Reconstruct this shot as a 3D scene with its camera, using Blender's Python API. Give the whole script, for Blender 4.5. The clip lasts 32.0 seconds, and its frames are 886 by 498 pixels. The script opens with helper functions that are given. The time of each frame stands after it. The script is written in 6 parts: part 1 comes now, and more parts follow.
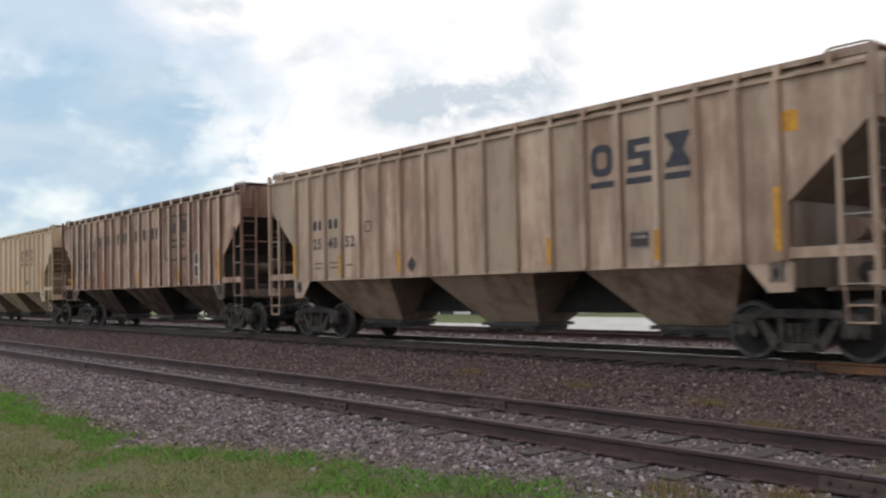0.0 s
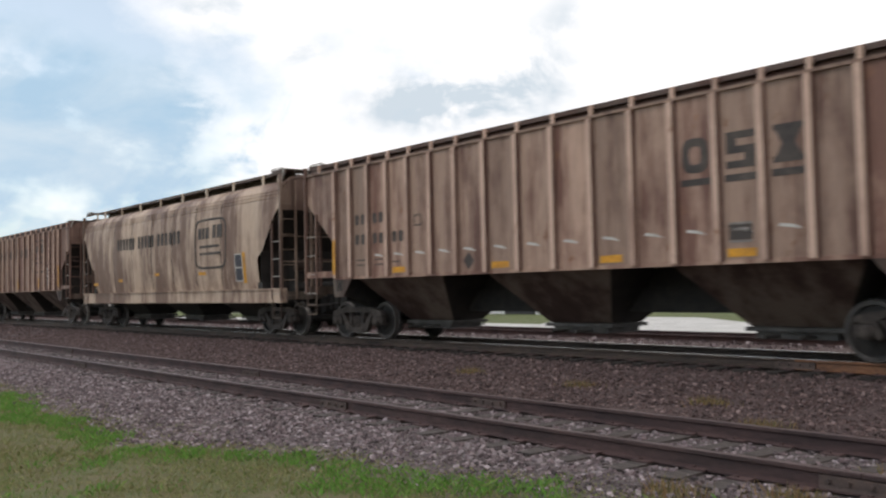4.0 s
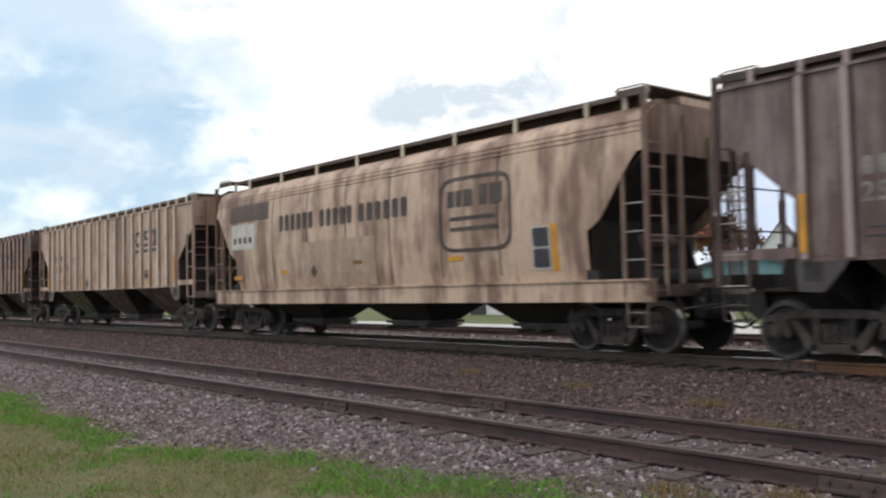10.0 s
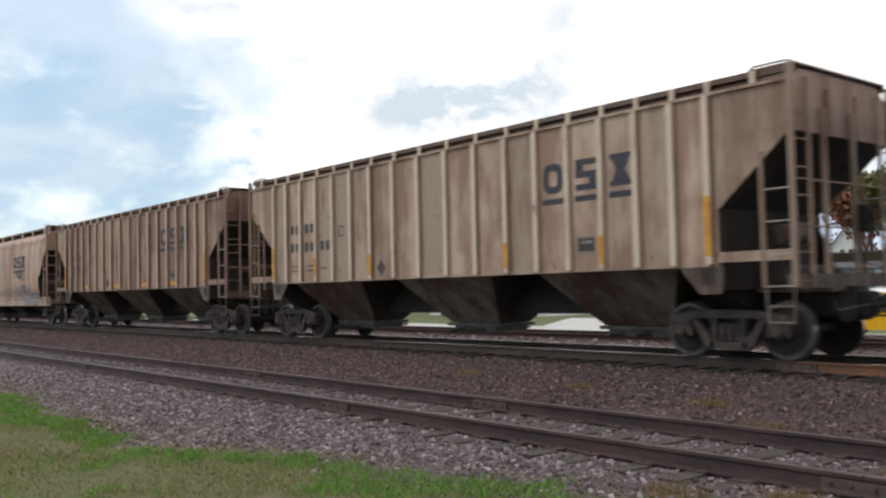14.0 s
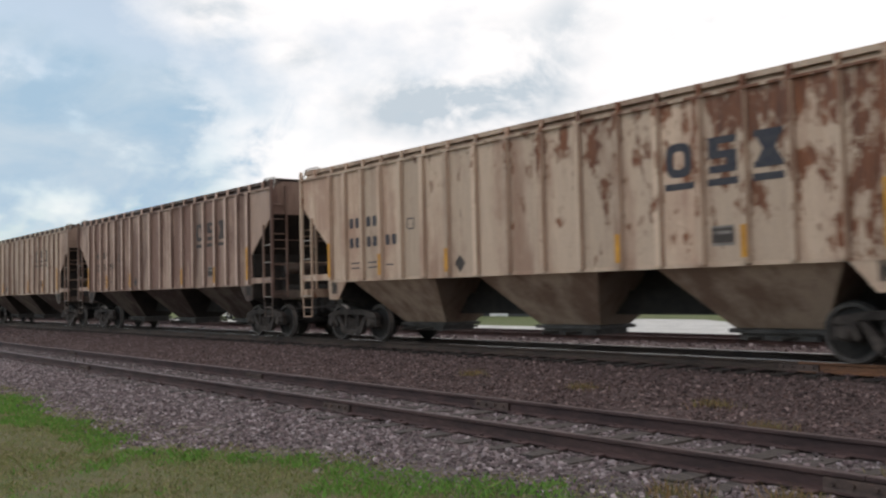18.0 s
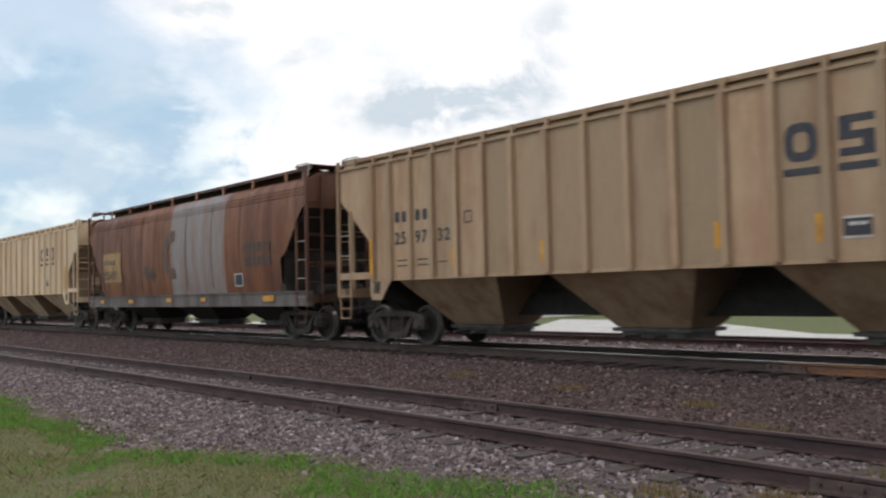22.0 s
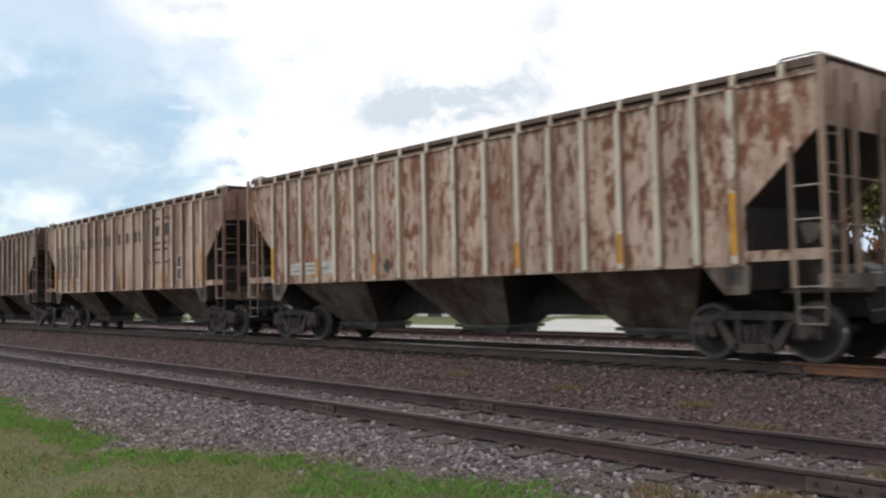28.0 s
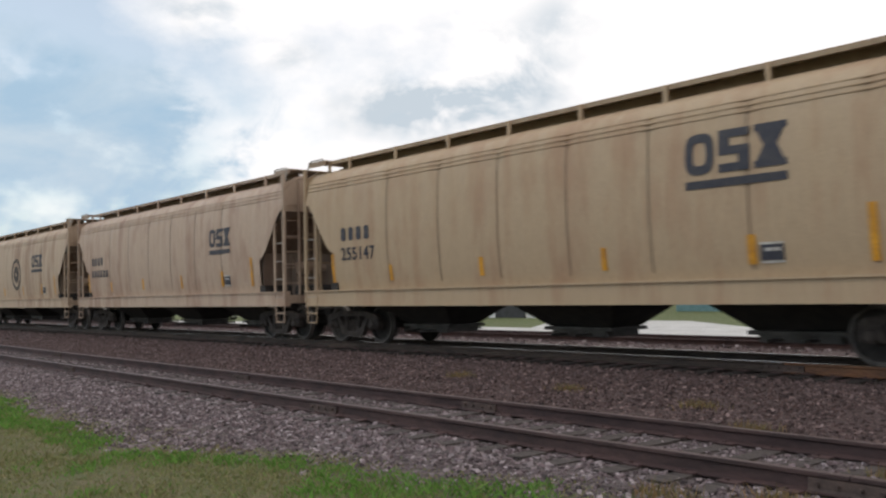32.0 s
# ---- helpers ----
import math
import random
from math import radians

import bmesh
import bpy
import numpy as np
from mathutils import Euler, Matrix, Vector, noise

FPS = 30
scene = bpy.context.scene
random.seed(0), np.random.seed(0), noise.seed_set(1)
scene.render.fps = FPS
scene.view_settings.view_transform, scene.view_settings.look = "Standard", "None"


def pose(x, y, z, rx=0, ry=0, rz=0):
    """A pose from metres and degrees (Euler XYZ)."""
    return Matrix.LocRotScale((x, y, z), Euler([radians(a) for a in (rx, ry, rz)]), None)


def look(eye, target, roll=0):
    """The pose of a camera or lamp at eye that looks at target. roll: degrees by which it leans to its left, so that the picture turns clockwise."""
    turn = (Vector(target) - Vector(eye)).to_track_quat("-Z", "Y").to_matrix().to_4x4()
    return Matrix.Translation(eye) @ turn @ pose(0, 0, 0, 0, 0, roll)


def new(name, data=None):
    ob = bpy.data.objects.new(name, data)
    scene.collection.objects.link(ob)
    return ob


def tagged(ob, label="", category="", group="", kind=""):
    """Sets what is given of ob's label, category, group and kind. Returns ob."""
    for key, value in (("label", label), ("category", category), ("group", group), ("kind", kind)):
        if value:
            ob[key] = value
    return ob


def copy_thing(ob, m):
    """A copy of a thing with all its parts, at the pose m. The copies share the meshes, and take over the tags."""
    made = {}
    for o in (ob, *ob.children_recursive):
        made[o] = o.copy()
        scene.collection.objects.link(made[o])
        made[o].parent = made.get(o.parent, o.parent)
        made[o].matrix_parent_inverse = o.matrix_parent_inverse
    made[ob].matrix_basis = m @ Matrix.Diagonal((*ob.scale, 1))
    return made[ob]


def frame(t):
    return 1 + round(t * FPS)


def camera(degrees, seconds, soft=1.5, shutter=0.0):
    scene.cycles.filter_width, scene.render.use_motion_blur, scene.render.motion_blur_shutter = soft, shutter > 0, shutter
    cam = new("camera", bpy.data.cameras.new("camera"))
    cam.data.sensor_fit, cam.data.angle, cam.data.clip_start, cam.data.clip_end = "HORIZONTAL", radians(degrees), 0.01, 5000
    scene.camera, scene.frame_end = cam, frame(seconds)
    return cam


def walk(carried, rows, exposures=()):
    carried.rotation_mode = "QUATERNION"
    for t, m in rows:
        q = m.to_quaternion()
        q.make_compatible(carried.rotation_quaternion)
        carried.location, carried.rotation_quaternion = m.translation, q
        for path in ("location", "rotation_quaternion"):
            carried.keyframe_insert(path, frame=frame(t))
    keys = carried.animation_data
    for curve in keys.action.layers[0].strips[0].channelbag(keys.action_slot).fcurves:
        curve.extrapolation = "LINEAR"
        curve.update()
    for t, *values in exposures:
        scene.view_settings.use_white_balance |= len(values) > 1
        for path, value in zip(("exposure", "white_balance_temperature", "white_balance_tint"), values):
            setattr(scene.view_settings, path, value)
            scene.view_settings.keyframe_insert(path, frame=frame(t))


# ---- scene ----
SPEED = 14.327            # metres a second, towards +x
EYE = (0.0, 0.0, 1.214)
TURNS = [
    (0, 92.538, 1.262, 50.486),
    (0.5, 92.551, 1.279, 50.444),
    (1, 92.555, 1.256, 50.432),
    (1.5, 92.552, 1.281, 50.481),
    (2, 92.552, 1.281, 50.536),
    (2.5, 92.535, 1.252, 50.516),
    (3, 92.561, 1.240, 50.511),
    (3.5, 92.536, 1.254, 50.543),
    (4, 92.496, 1.276, 50.490),
    (4.5, 92.522, 1.235, 50.493),
    (6.5, 92.552, 1.281, 50.481),
    (7, 92.552, 1.281, 50.481),
    (7.5, 92.535, 1.252, 50.460),
    (8, 92.522, 1.236, 50.438),
    (8.5, 92.552, 1.281, 50.499),
    (9, 92.535, 1.252, 50.562),
    (9.5, 92.551, 1.278, 50.582),
    (10, 92.551, 1.279, 50.472),
    (10.5, 92.551, 1.278, 50.491),
    (11, 92.552, 1.281, 50.536),
    (11.5, 92.577, 1.305, 50.502),
    (12, 92.607, 1.279, 50.537),
    (12.5, 92.607, 1.279, 50.427),
    (13, 92.622, 1.229, 50.333),
    (13.5, 92.661, 1.278, 50.484),
    (15.5, 92.543, 1.317, 50.635),
    (16, 92.601, 1.291, 50.543),
    (16.5, 92.607, 1.279, 50.592),
    (17, 92.602, 1.293, 50.644),
    (17.5, 92.592, 1.332, 50.742),
    (18, 92.647, 1.332, 50.680),
    (18.5, 92.522, 1.236, 50.438),
    (19, 92.549, 1.451, 50.761),
    (19.5, 92.783, 1.398, 50.508),
    (20, 92.697, 1.345, 50.575),
    (20.5, 92.675, 1.295, 50.342),
    (21, 92.687, 1.377, 50.273),
    (21.5, 92.672, 1.321, 50.042),
    (22, 92.702, 1.329, 49.967),
    (22.5, 92.660, 1.274, 49.972),
    (23, 92.675, 1.296, 49.985),
    (23.5, 92.607, 1.277, 49.942),
    (24, 92.657, 1.297, 50.075),
    (24.5, 92.652, 1.313, 49.989),
    (25, 92.646, 1.327, 49.920),
    (25.5, 92.661, 1.277, 49.944),
    (26, 92.646, 1.325, 49.848),
    (26.5, 92.652, 1.311, 49.724),
    (28.5, 92.691, 1.286, 49.750),
    (29, 92.716, 1.279, 49.761),
    (29.5, 92.661, 1.277, 49.761),
    (30, 92.661, 1.277, 49.761),
    (30.5, 92.660, 1.274, 49.753),
    (31, 92.716, 1.279, 49.827),
    (31.5, 92.713, 1.301, 49.847),
    (32, 92.713, 1.302, 49.874),
]
# stops by which the film darkens as paler cars fill the view
GAIN = [(0, 0.07), (1, 0), (2, 0.02), (3, 0.2), (4, 0), (7, -0.06), (8, 0.2), (9, -0.03), (10, -0.15), (11, 0.08), (12, 0.09), (13, -0.1), (16, 0), (17, 0.1), (18, 0.19), (19, 0.05), (20, 0.02), (21, 0.12), (22, 0.02), (23, -0.08), (24, 0.11), (25, 0.3), (26, 0.2), (29, -0.12), (30, -0.04), (31, -0.12), (32, 0.15)]
cam = camera(52.25, 32.0, soft=2.3, shutter=0.2)
walk(cam, [(t, pose(*EYE, rx, ry, rz)) for t, rx, ry, rz in TURNS], [(t, -0.46 - e, 6520, 12.5) for t, e in GAIN])

# ---- world, sun ----
SUN_EL, SUN_AZ = 50.0, 215.0   # degrees; azimuth from +y towards +x


def node_tree(owner):
    owner.use_nodes = True
    owner.node_tree.nodes.clear()
    return owner.node_tree.nodes, owner.node_tree.links


def ramp_node(n, p0, c0, p1, c1):
    r = n.new("ShaderNodeValToRGB")
    e = r.color_ramp.elements
    e[0].position, e[0].color = p0, (*c0, 1)
    e[1].position, e[1].color = p1, (*c1, 1)
    return r


def mix_rgb(n, l, fac, a, b, mode="MIX"):
    m = n.new("ShaderNodeMix"); m.data_type, m.blend_type = "RGBA", mode
    for sock, val in (("Factor", fac), ("A", a), ("B", b)):
        if isinstance(val, (int, float)):
            m.inputs[sock].default_value = val
        elif isinstance(val, tuple):
            m.inputs[sock].default_value = (*val, 1) if len(val) == 3 else val
        else:
            l.new(val, m.inputs[sock])
    return m.outputs["Result"]


# grey undersides of clouds: direction, half width, half height, weight
CLOUD_BANKS = [((-0.714, 0.662, 0.226), 0.16, 0.085, 0.34), ((-0.765, 0.612, 0.198), 0.16, 0.05, 0.27), ((-0.836, 0.485, 0.258), 0.07, 0.03, 0.22),
               ((-0.866, 0.409, 0.292), 0.09, 0.05, 0.24), ((-0.637, 0.716, 0.29), 0.07, 0.04, 0.16)]
VIEW_RIGHT = (0.636, 0.772, 0.0)    # level, square to the way the lens looks


def make_world():
    w = bpy.data.worlds.new("sky")
    scene.world = w
    n, l = node_tree(w)

    def math_node(op, a, b=None, c=None, clamp=False):
        m = n.new("ShaderNodeMath"); m.operation, m.use_clamp = op, clamp
        for k, v in enumerate((a, b, c)):
            if isinstance(v, (int, float)):
                m.inputs[k].default_value = v
            elif v is not None:
                l.new(v, m.inputs[k])
        return m.outputs[0]

    def fade(value, a, b, lo=0.0, hi=1.0):
        m = n.new("ShaderNodeMapRange"); m.interpolation_type = "SMOOTHSTEP"
        for k, v in zip((1, 2, 3, 4), (a, b, lo, hi)):
            m.inputs[k].default_value = v
        l.new(value, m.inputs[0])
        return m.outputs[0]

    def cloud_noise(scale, detail, rough, stretch, at, twist=0.0):
        m = n.new("ShaderNodeMapping"); m.inputs["Scale"].default_value, m.inputs["Location"].default_value = stretch, at
        l.new(way, m.inputs[0])
        t = n.new("ShaderNodeTexNoise")
        for name, v in (("Scale", scale), ("Detail", detail), ("Roughness", rough), ("Distortion", twist)):
            t.inputs[name].default_value = v
        l.new(m.outputs[0], t.inputs["Vector"])
        return t.outputs["Fac"]

    out = n.new("ShaderNodeOutputWorld")
    bg = n.new("ShaderNodeBackground")
    sky = n.new("ShaderNodeTexSky")
    sky.sky_type, sky.sun_disc = "NISHITA", False
    sky.sun_elevation, sky.sun_rotation = radians(SUN_EL), radians(SUN_AZ)
    dim = n.new("ShaderNodeVectorMath"); dim.operation = "MULTIPLY"; dim.inputs[1].default_value = (0.225, 0.24, 0.218)
    l.new(sky.outputs[0], dim.inputs[0])
    way = n.new("ShaderNodeTexCoord").outputs["Generated"]
    up = n.new("ShaderNodeSeparateXYZ"); l.new(way, up.inputs[0])
    big = cloud_noise(4.2, 7.0, 0.55, (1.0, 1.0, 1.7), (0.35, 0.1, 0.0))
    # more cloud towards the bright side of the sky
    dot = n.new("ShaderNodeVectorMath"); dot.operation = "DOT_PRODUCT"; dot.inputs[1].default_value = (0.62, 0.78, 0.1)
    l.new(way, dot.inputs[0])
    cover = math_node("ADD", big, math_node("MULTIPLY_ADD", dot.outputs["Value"], 0.50, 0.045))
    bank = None
    for at, wide, high, weight in CLOUD_BANKS:
        rel = n.new("ShaderNodeVectorMath"); rel.operation = "SUBTRACT"; rel.inputs[1].default_value = at
        l.new(way, rel.inputs[0])
        sc = n.new("ShaderNodeVectorMath"); sc.operation = "MULTIPLY"; sc.inputs[1].default_value = (1 / wide, 1 / wide, 1 / high)
        l.new(rel.outputs[0], sc.inputs[0])
        ln = n.new("ShaderNodeVectorMath"); ln.operation = "LENGTH"; l.new(sc.outputs[0], ln.inputs[0])
        one = fade(ln.outputs["Value"], 0.0, 1.0, weight, 0.0)
        bank = one if bank is None else math_node("ADD", bank, one)
    ramp = ramp_node(n, 0.34, (0.3, 0.3, 0.3), 0.60, (1, 1, 1))
    l.new(math_node("MULTIPLY_ADD", bank, 0.6, cover), ramp.inputs[0])
    shade = cloud_noise(8.0, 9.0, 0.58, (1, 1, 1.7), (1.7, 0.4, 0.15), 0.3)
    thick = math_node("MULTIPLY", fade(shade, 0.36, 0.66), math_node("MULTIPLY", bank, 4.6), clamp=True)
    ramp2 = ramp_node(n, 0.0, (1.66, 1.64, 1.61), 0.9, (0.89, 1.02, 1.11))
    l.new(math_node("MAXIMUM", thick, fade(shade, 0.60, 0.85, 0.0, 0.8)), ramp2.inputs[0])
    c = mix_rgb(n, l, ramp.outputs[0], dim.outputs[0], ramp2.outputs[0])
    # the blue gap beside the clouds, its edge torn and small puffs drifting in it
    side = n.new("ShaderNodeVectorMath"); side.operation = "DOT_PRODUCT"; side.inputs[1].default_value = VIEW_RIGHT
    l.new(way, side.inputs[0])
    tear = cloud_noise(7.0, 9.0, 0.6, (1, 1, 1.6), (0.2, 2.1, 0.6), 0.5)
    tear2 = cloud_noise(11.0, 8.0, 0.56, (1, 1, 1.7), (3.2, 0.1, 1.6), 0.15)
    u = math_node("MULTIPLY_ADD", math_node("SUBTRACT", tear, 0.5), 0.55, side.outputs["Value"])
    v = math_node("MULTIPLY_ADD", math_node("SUBTRACT", tear2, 0.5), 0.22, up.outputs["Z"])
    gap = math_node("MULTIPLY", fade(u, -0.19, -0.32), math_node("MULTIPLY", fade(v, 0.30, 0.205), fade(v, 0.04, 0.115)))
    puffs = fade(tear2, 0.56, 0.68)
    gap = math_node("MULTIPLY", gap, math_node("MULTIPLY_ADD", puffs, -0.7, 1.0))
    tone = ramp_node(n, 0.34, (0.62, 0.885, 1.11), 0.66, (0.90, 1.075, 1.20)); l.new(tear, tone.inputs[0])
    c = mix_rgb(n, l, gap, c, tone.outputs[0])
    low = math_node("MULTIPLY", fade(u, 0.16, 0.28), math_node("MULTIPLY", fade(v, 0.17, 0.07), 0.75))
    c = mix_rgb(n, l, low, c, (0.62, 0.82, 1.12))
    l.new(c, bg.inputs["Color"])
    bg.inputs["Strength"].default_value = 1.0
    l.new(bg.outputs[0], out.inputs[0])


make_world()
sun = new("sun", bpy.data.lights.new("sun", "SUN"))
sun.data.energy, sun.data.angle, sun.data.color = 0.75, radians(16), (1.0, 0.93, 0.84)
_a, _e = radians(SUN_AZ), radians(SUN_EL)
sun.matrix_world = look((math.sin(_a) * math.cos(_e) * 50, math.cos(_a) * math.cos(_e) * 50, math.sin(_e) * 50), (0, 0, 0))

# ---- materials ----


def noise_node(n, l, vec, scale, detail=4.0, rough=0.55):
    t = n.new("ShaderNodeTexNoise")
    t.inputs["Scale"].default_value, t.inputs["Detail"].default_value, t.inputs["Roughness"].default_value = scale, detail, rough
    l.new(vec, t.inputs["Vector"])
    return t


def mapped(n, l, vec, scale, loc=(0, 0, 0)):
    m = n.new("ShaderNodeMapping")
    m.inputs["Scale"].default_value, m.inputs["Location"].default_value = scale, loc
    l.new(vec, m.inputs[0])
    return m.outputs[0]


def start(name, rough=0.6, metal=0.0):
    m = bpy.data.materials.new(name)
    n, l = node_tree(m)
    out = n.new("ShaderNodeOutputMaterial")
    b = n.new("ShaderNodeBsdfPrincipled")
    b.inputs["Roughness"].default_value, b.inputs["Metallic"].default_value = rough, metal
    l.new(b.outputs[0], out.inputs[0])
    co = n.new("ShaderNodeTexCoord")
    return m, n, l, b, co.outputs["Object"]


def bump(n, l, b, height, strength, dist):
    k = n.new("ShaderNodeBump"); k.inputs["Strength"].default_value, k.inputs["Distance"].default_value = strength, dist
    l.new(height, k.inputs["Height"]); l.new(k.outputs[0], b.inputs["Normal"])


def plain(name, col, col2=None, scale=6.0, rough=0.6, metal=0.0, bumpy=0.15, stretch=(1, 1, 1)):
    """A surface with two tones of grain."""
    m, n, l, b, co = start(name, rough, metal)
    v = mapped(n, l, co, stretch)
    a = noise_node(n, l, v, scale, 6)
    f = noise_node(n, l, v, scale * 9, 3)
    col2 = col2 or tuple(c * 0.6 for c in col)
    r = ramp_node(n, 0.35, col2, 0.65, col)
    l.new(a.outputs["Fac"], r.inputs[0])
    g = ramp_node(n, 0.3, (0.72, 0.72, 0.72), 0.7, (1.15, 1.15, 1.15))
    l.new(f.outputs["Fac"], g.inputs[0])
    l.new(mix_rgb(n, l, 1.0, r.outputs[0], g.outputs[0], "MULTIPLY"), b.inputs["Base Color"])
    if bumpy:
        bump(n, l, b, f.outputs["Fac"], bumpy, 0.01)
    return m


def paint(name, col, dirt=(0.10, 0.075, 0.055), amount=0.5, rust=0.0, seed=0.0, patch=None, patch_at=None, panels=0.0, bloom=(0.0, 0.0, 0.0), spots=(1.7, 1.7, 0.8)):
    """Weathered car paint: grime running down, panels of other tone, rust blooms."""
    col, dirt = (col[0] * 0.79, col[1] * 0.697, col[2] * 0.655), (dirt[0] * 0.84, dirt[1] * 0.60, dirt[2] * 0.55)
    m, n, l, b, co = start(name, 0.62)
    off = (seed * 7.3, seed * 3.1, seed * 1.7)
    soft = noise_node(n, l, mapped(n, l, co, (0.62, 0.62, 0.16), off), 1.0, 4)             # broad tone, bay to bay
    streak = noise_node(n, l, mapped(n, l, co, (1.5, 1.5, 0.16), off), 1.6, 7, 0.66)    # runs down the sheet
    fine = noise_node(n, l, mapped(n, l, co, (14, 14, 1.0), off), 2.0, 4, 0.6)
    blot = noise_node(n, l, mapped(n, l, co, (1.0, 1.0, 0.7), off), 1.5, 6, 0.62)       # cloudy dirt
    grain = noise_node(n, l, co, 55.0, 3)
    add = n.new("ShaderNodeMath"); add.operation = "MULTIPLY_ADD"; add.inputs[1].default_value = 0.95
    l.new(soft.outputs["Fac"], add.inputs[0]); l.new(streak.outputs["Fac"], add.inputs[2])
    add2 = n.new("ShaderNodeMath"); add2.operation = "MULTIPLY_ADD"; add2.inputs[1].default_value = 0.6
    l.new(blot.outputs["Fac"], add2.inputs[0]); l.new(add.outputs[0], add2.inputs[2])
    total = add2
    info = n.new("ShaderNodeObjectInfo")
    mul = n.new("ShaderNodeMath"); mul.operation = "MULTIPLY"; mul.inputs[1].default_value = 37.0
    l.new(info.outputs["Random"], mul.inputs[0])
    wn = n.new("ShaderNodeTexWhiteNoise"); wn.noise_dimensions = "1D"; l.new(mul.outputs[0], wn.inputs["W"])
    if panels > 0:
        add3 = n.new("ShaderNodeMath"); add3.operation = "MULTIPLY_ADD"; add3.inputs[1].default_value = panels
        l.new(wn.outputs["Value"], add3.inputs[0]); l.new(total.outputs[0], add3.inputs[2])
        sub3 = n.new("ShaderNodeMath"); sub3.operation = "SUBTRACT"; sub3.inputs[1].default_value = panels * 0.5
        l.new(add3.outputs[0], sub3.inputs[0]); total = sub3
    lo = 1.275 + 0.36 * (0.5 - amount)
    mask = n.new("ShaderNodeMapRange"); mask.inputs[1].default_value, mask.inputs[2].default_value = lo - 0.13, lo + 0.13
    l.new(total.outputs[0], mask.inputs[0])
    k = n.new("ShaderNodeMath"); k.operation = "MULTIPLY"; k.inputs[1].default_value = min(0.95, 0.3 + 1.1 * amount)
    l.new(mask.outputs[0], k.inputs[0])
    c = mix_rgb(n, l, k.outputs[0], col, dirt)
    if patch:
        # one bay-wide field of another paint
        sep0 = n.new("ShaderNodeSeparateXYZ"); l.new(co, sep0.inputs[0])
        sep = n.new("ShaderNodeMath"); sep.operation = "MULTIPLY_ADD"; sep.inputs[1].default_value = 0.22
        l.new(streak.outputs["Fac"], sep.inputs[0]); l.new(sep0.outputs[0], sep.inputs[2])
        lim = []
        for op, at in (("GREATER_THAN", patch_at[0]), ("LESS_THAN", patch_at[1])):
            q = n.new("ShaderNodeMath"); q.operation = op; q.inputs[1].default_value = at
            l.new(sep.outputs[0], q.inputs[0]); lim.append(q)
        q = n.new("ShaderNodeMath"); q.operation = "MULTIPLY"
        l.new(lim[0].outputs[0], q.inputs[0]); l.new(lim[1].outputs[0], q.inputs[1])
        w = ramp_node(n, 0.35, (0.35, 0.35, 0.35), 0.6, (1, 1, 1)); l.new(streak.outputs["Fac"], w.inputs[0])
        q2 = n.new("ShaderNodeMath"); q2.operation = "MULTIPLY"
        l.new(q.outputs[0], q2.inputs[0]); l.new(w.outputs[0], q2.inputs[1])
        c = mix_rgb(n, l, q2.outputs[0], c, patch)
    fr = ramp_node(n, 0.35, (0.74, 0.74, 0.74), 0.62, (1.08, 1.08, 1.08)); l.new(fine.outputs["Fac"], fr.inputs[0])
    c = mix_rgb(n, l, min(0.7, 1.2 * amount), c, mix_rgb(n, l, 1.0, c, fr.outputs[0], "MULTIPLY"))
    if rust > 0:
        # scabs of rust, more of them towards one end or the top where the sheet has lost its paint
        rn = noise_node(n, l, mapped(n, l, co, spots, off), 1.9, 8, 0.72)
        lean = n.new("ShaderNodeVectorMath"); lean.operation = "DOT_PRODUCT"; lean.inputs[1].default_value = (bloom[0], 0.0, bloom[1])
        l.new(co, lean.inputs[0])
        rsum = n.new("ShaderNodeMath"); rsum.operation = "ADD"
        l.new(rn.outputs["Fac"], rsum.inputs[0]); l.new(lean.outputs["Value"], rsum.inputs[1])
        edge = 0.66 - 0.12 * rust + bloom[2]
        rr = ramp_node(n, edge - 0.015, (0, 0, 0), edge + 0.02, (1, 1, 1)); l.new(rsum.outputs[0], rr.inputs[0])
        halo = ramp_node(n, edge - 0.045, (0, 0, 0), edge, (0.5, 0.5, 0.5)); l.new(rsum.outputs[0], halo.inputs[0])
        rc = ramp_node(n, 0.3, (0.09, 0.032, 0.018), 0.7, (0.29, 0.105, 0.042)); l.new(fine.outputs["Fac"], rc.inputs[0])
        c = mix_rgb(n, l, halo.outputs[0], c, (0.26, 0.15, 0.085))
        c = mix_rgb(n, l, rr.outputs[0], c, rc.outputs[0])
    gr = ramp_node(n, 0.3, (0.86, 0.86, 0.86), 0.7, (1.1, 1.1, 1.1)); l.new(grain.outputs["Fac"], gr.inputs[0])
    c = mix_rgb(n, l, 1.0, c, gr.outputs[0], "MULTIPLY")
    if panels > 0:
        pr = ramp_node(n, 0.0, (1 - 1.7 * panels,) * 3, 1.0, (1 + 1.0 * panels,) * 3); l.new(wn.outputs["Value"], pr.inputs[0])
        c = mix_rgb(n, l, 1.0, c, pr.outputs[0], "MULTIPLY")
    l.new(c, b.inputs["Base Color"])
    rg = ramp_node(n, 0.3, (0.45, 0.45, 0.45), 0.8, (0.85, 0.85, 0.85)); l.new(streak.outputs["Fac"], rg.inputs[0])
    l.new(rg.outputs[0], b.inputs["Roughness"])
    bump(n, l, b, soft.outputs["Fac"], 0.35, 0.05)
    return m


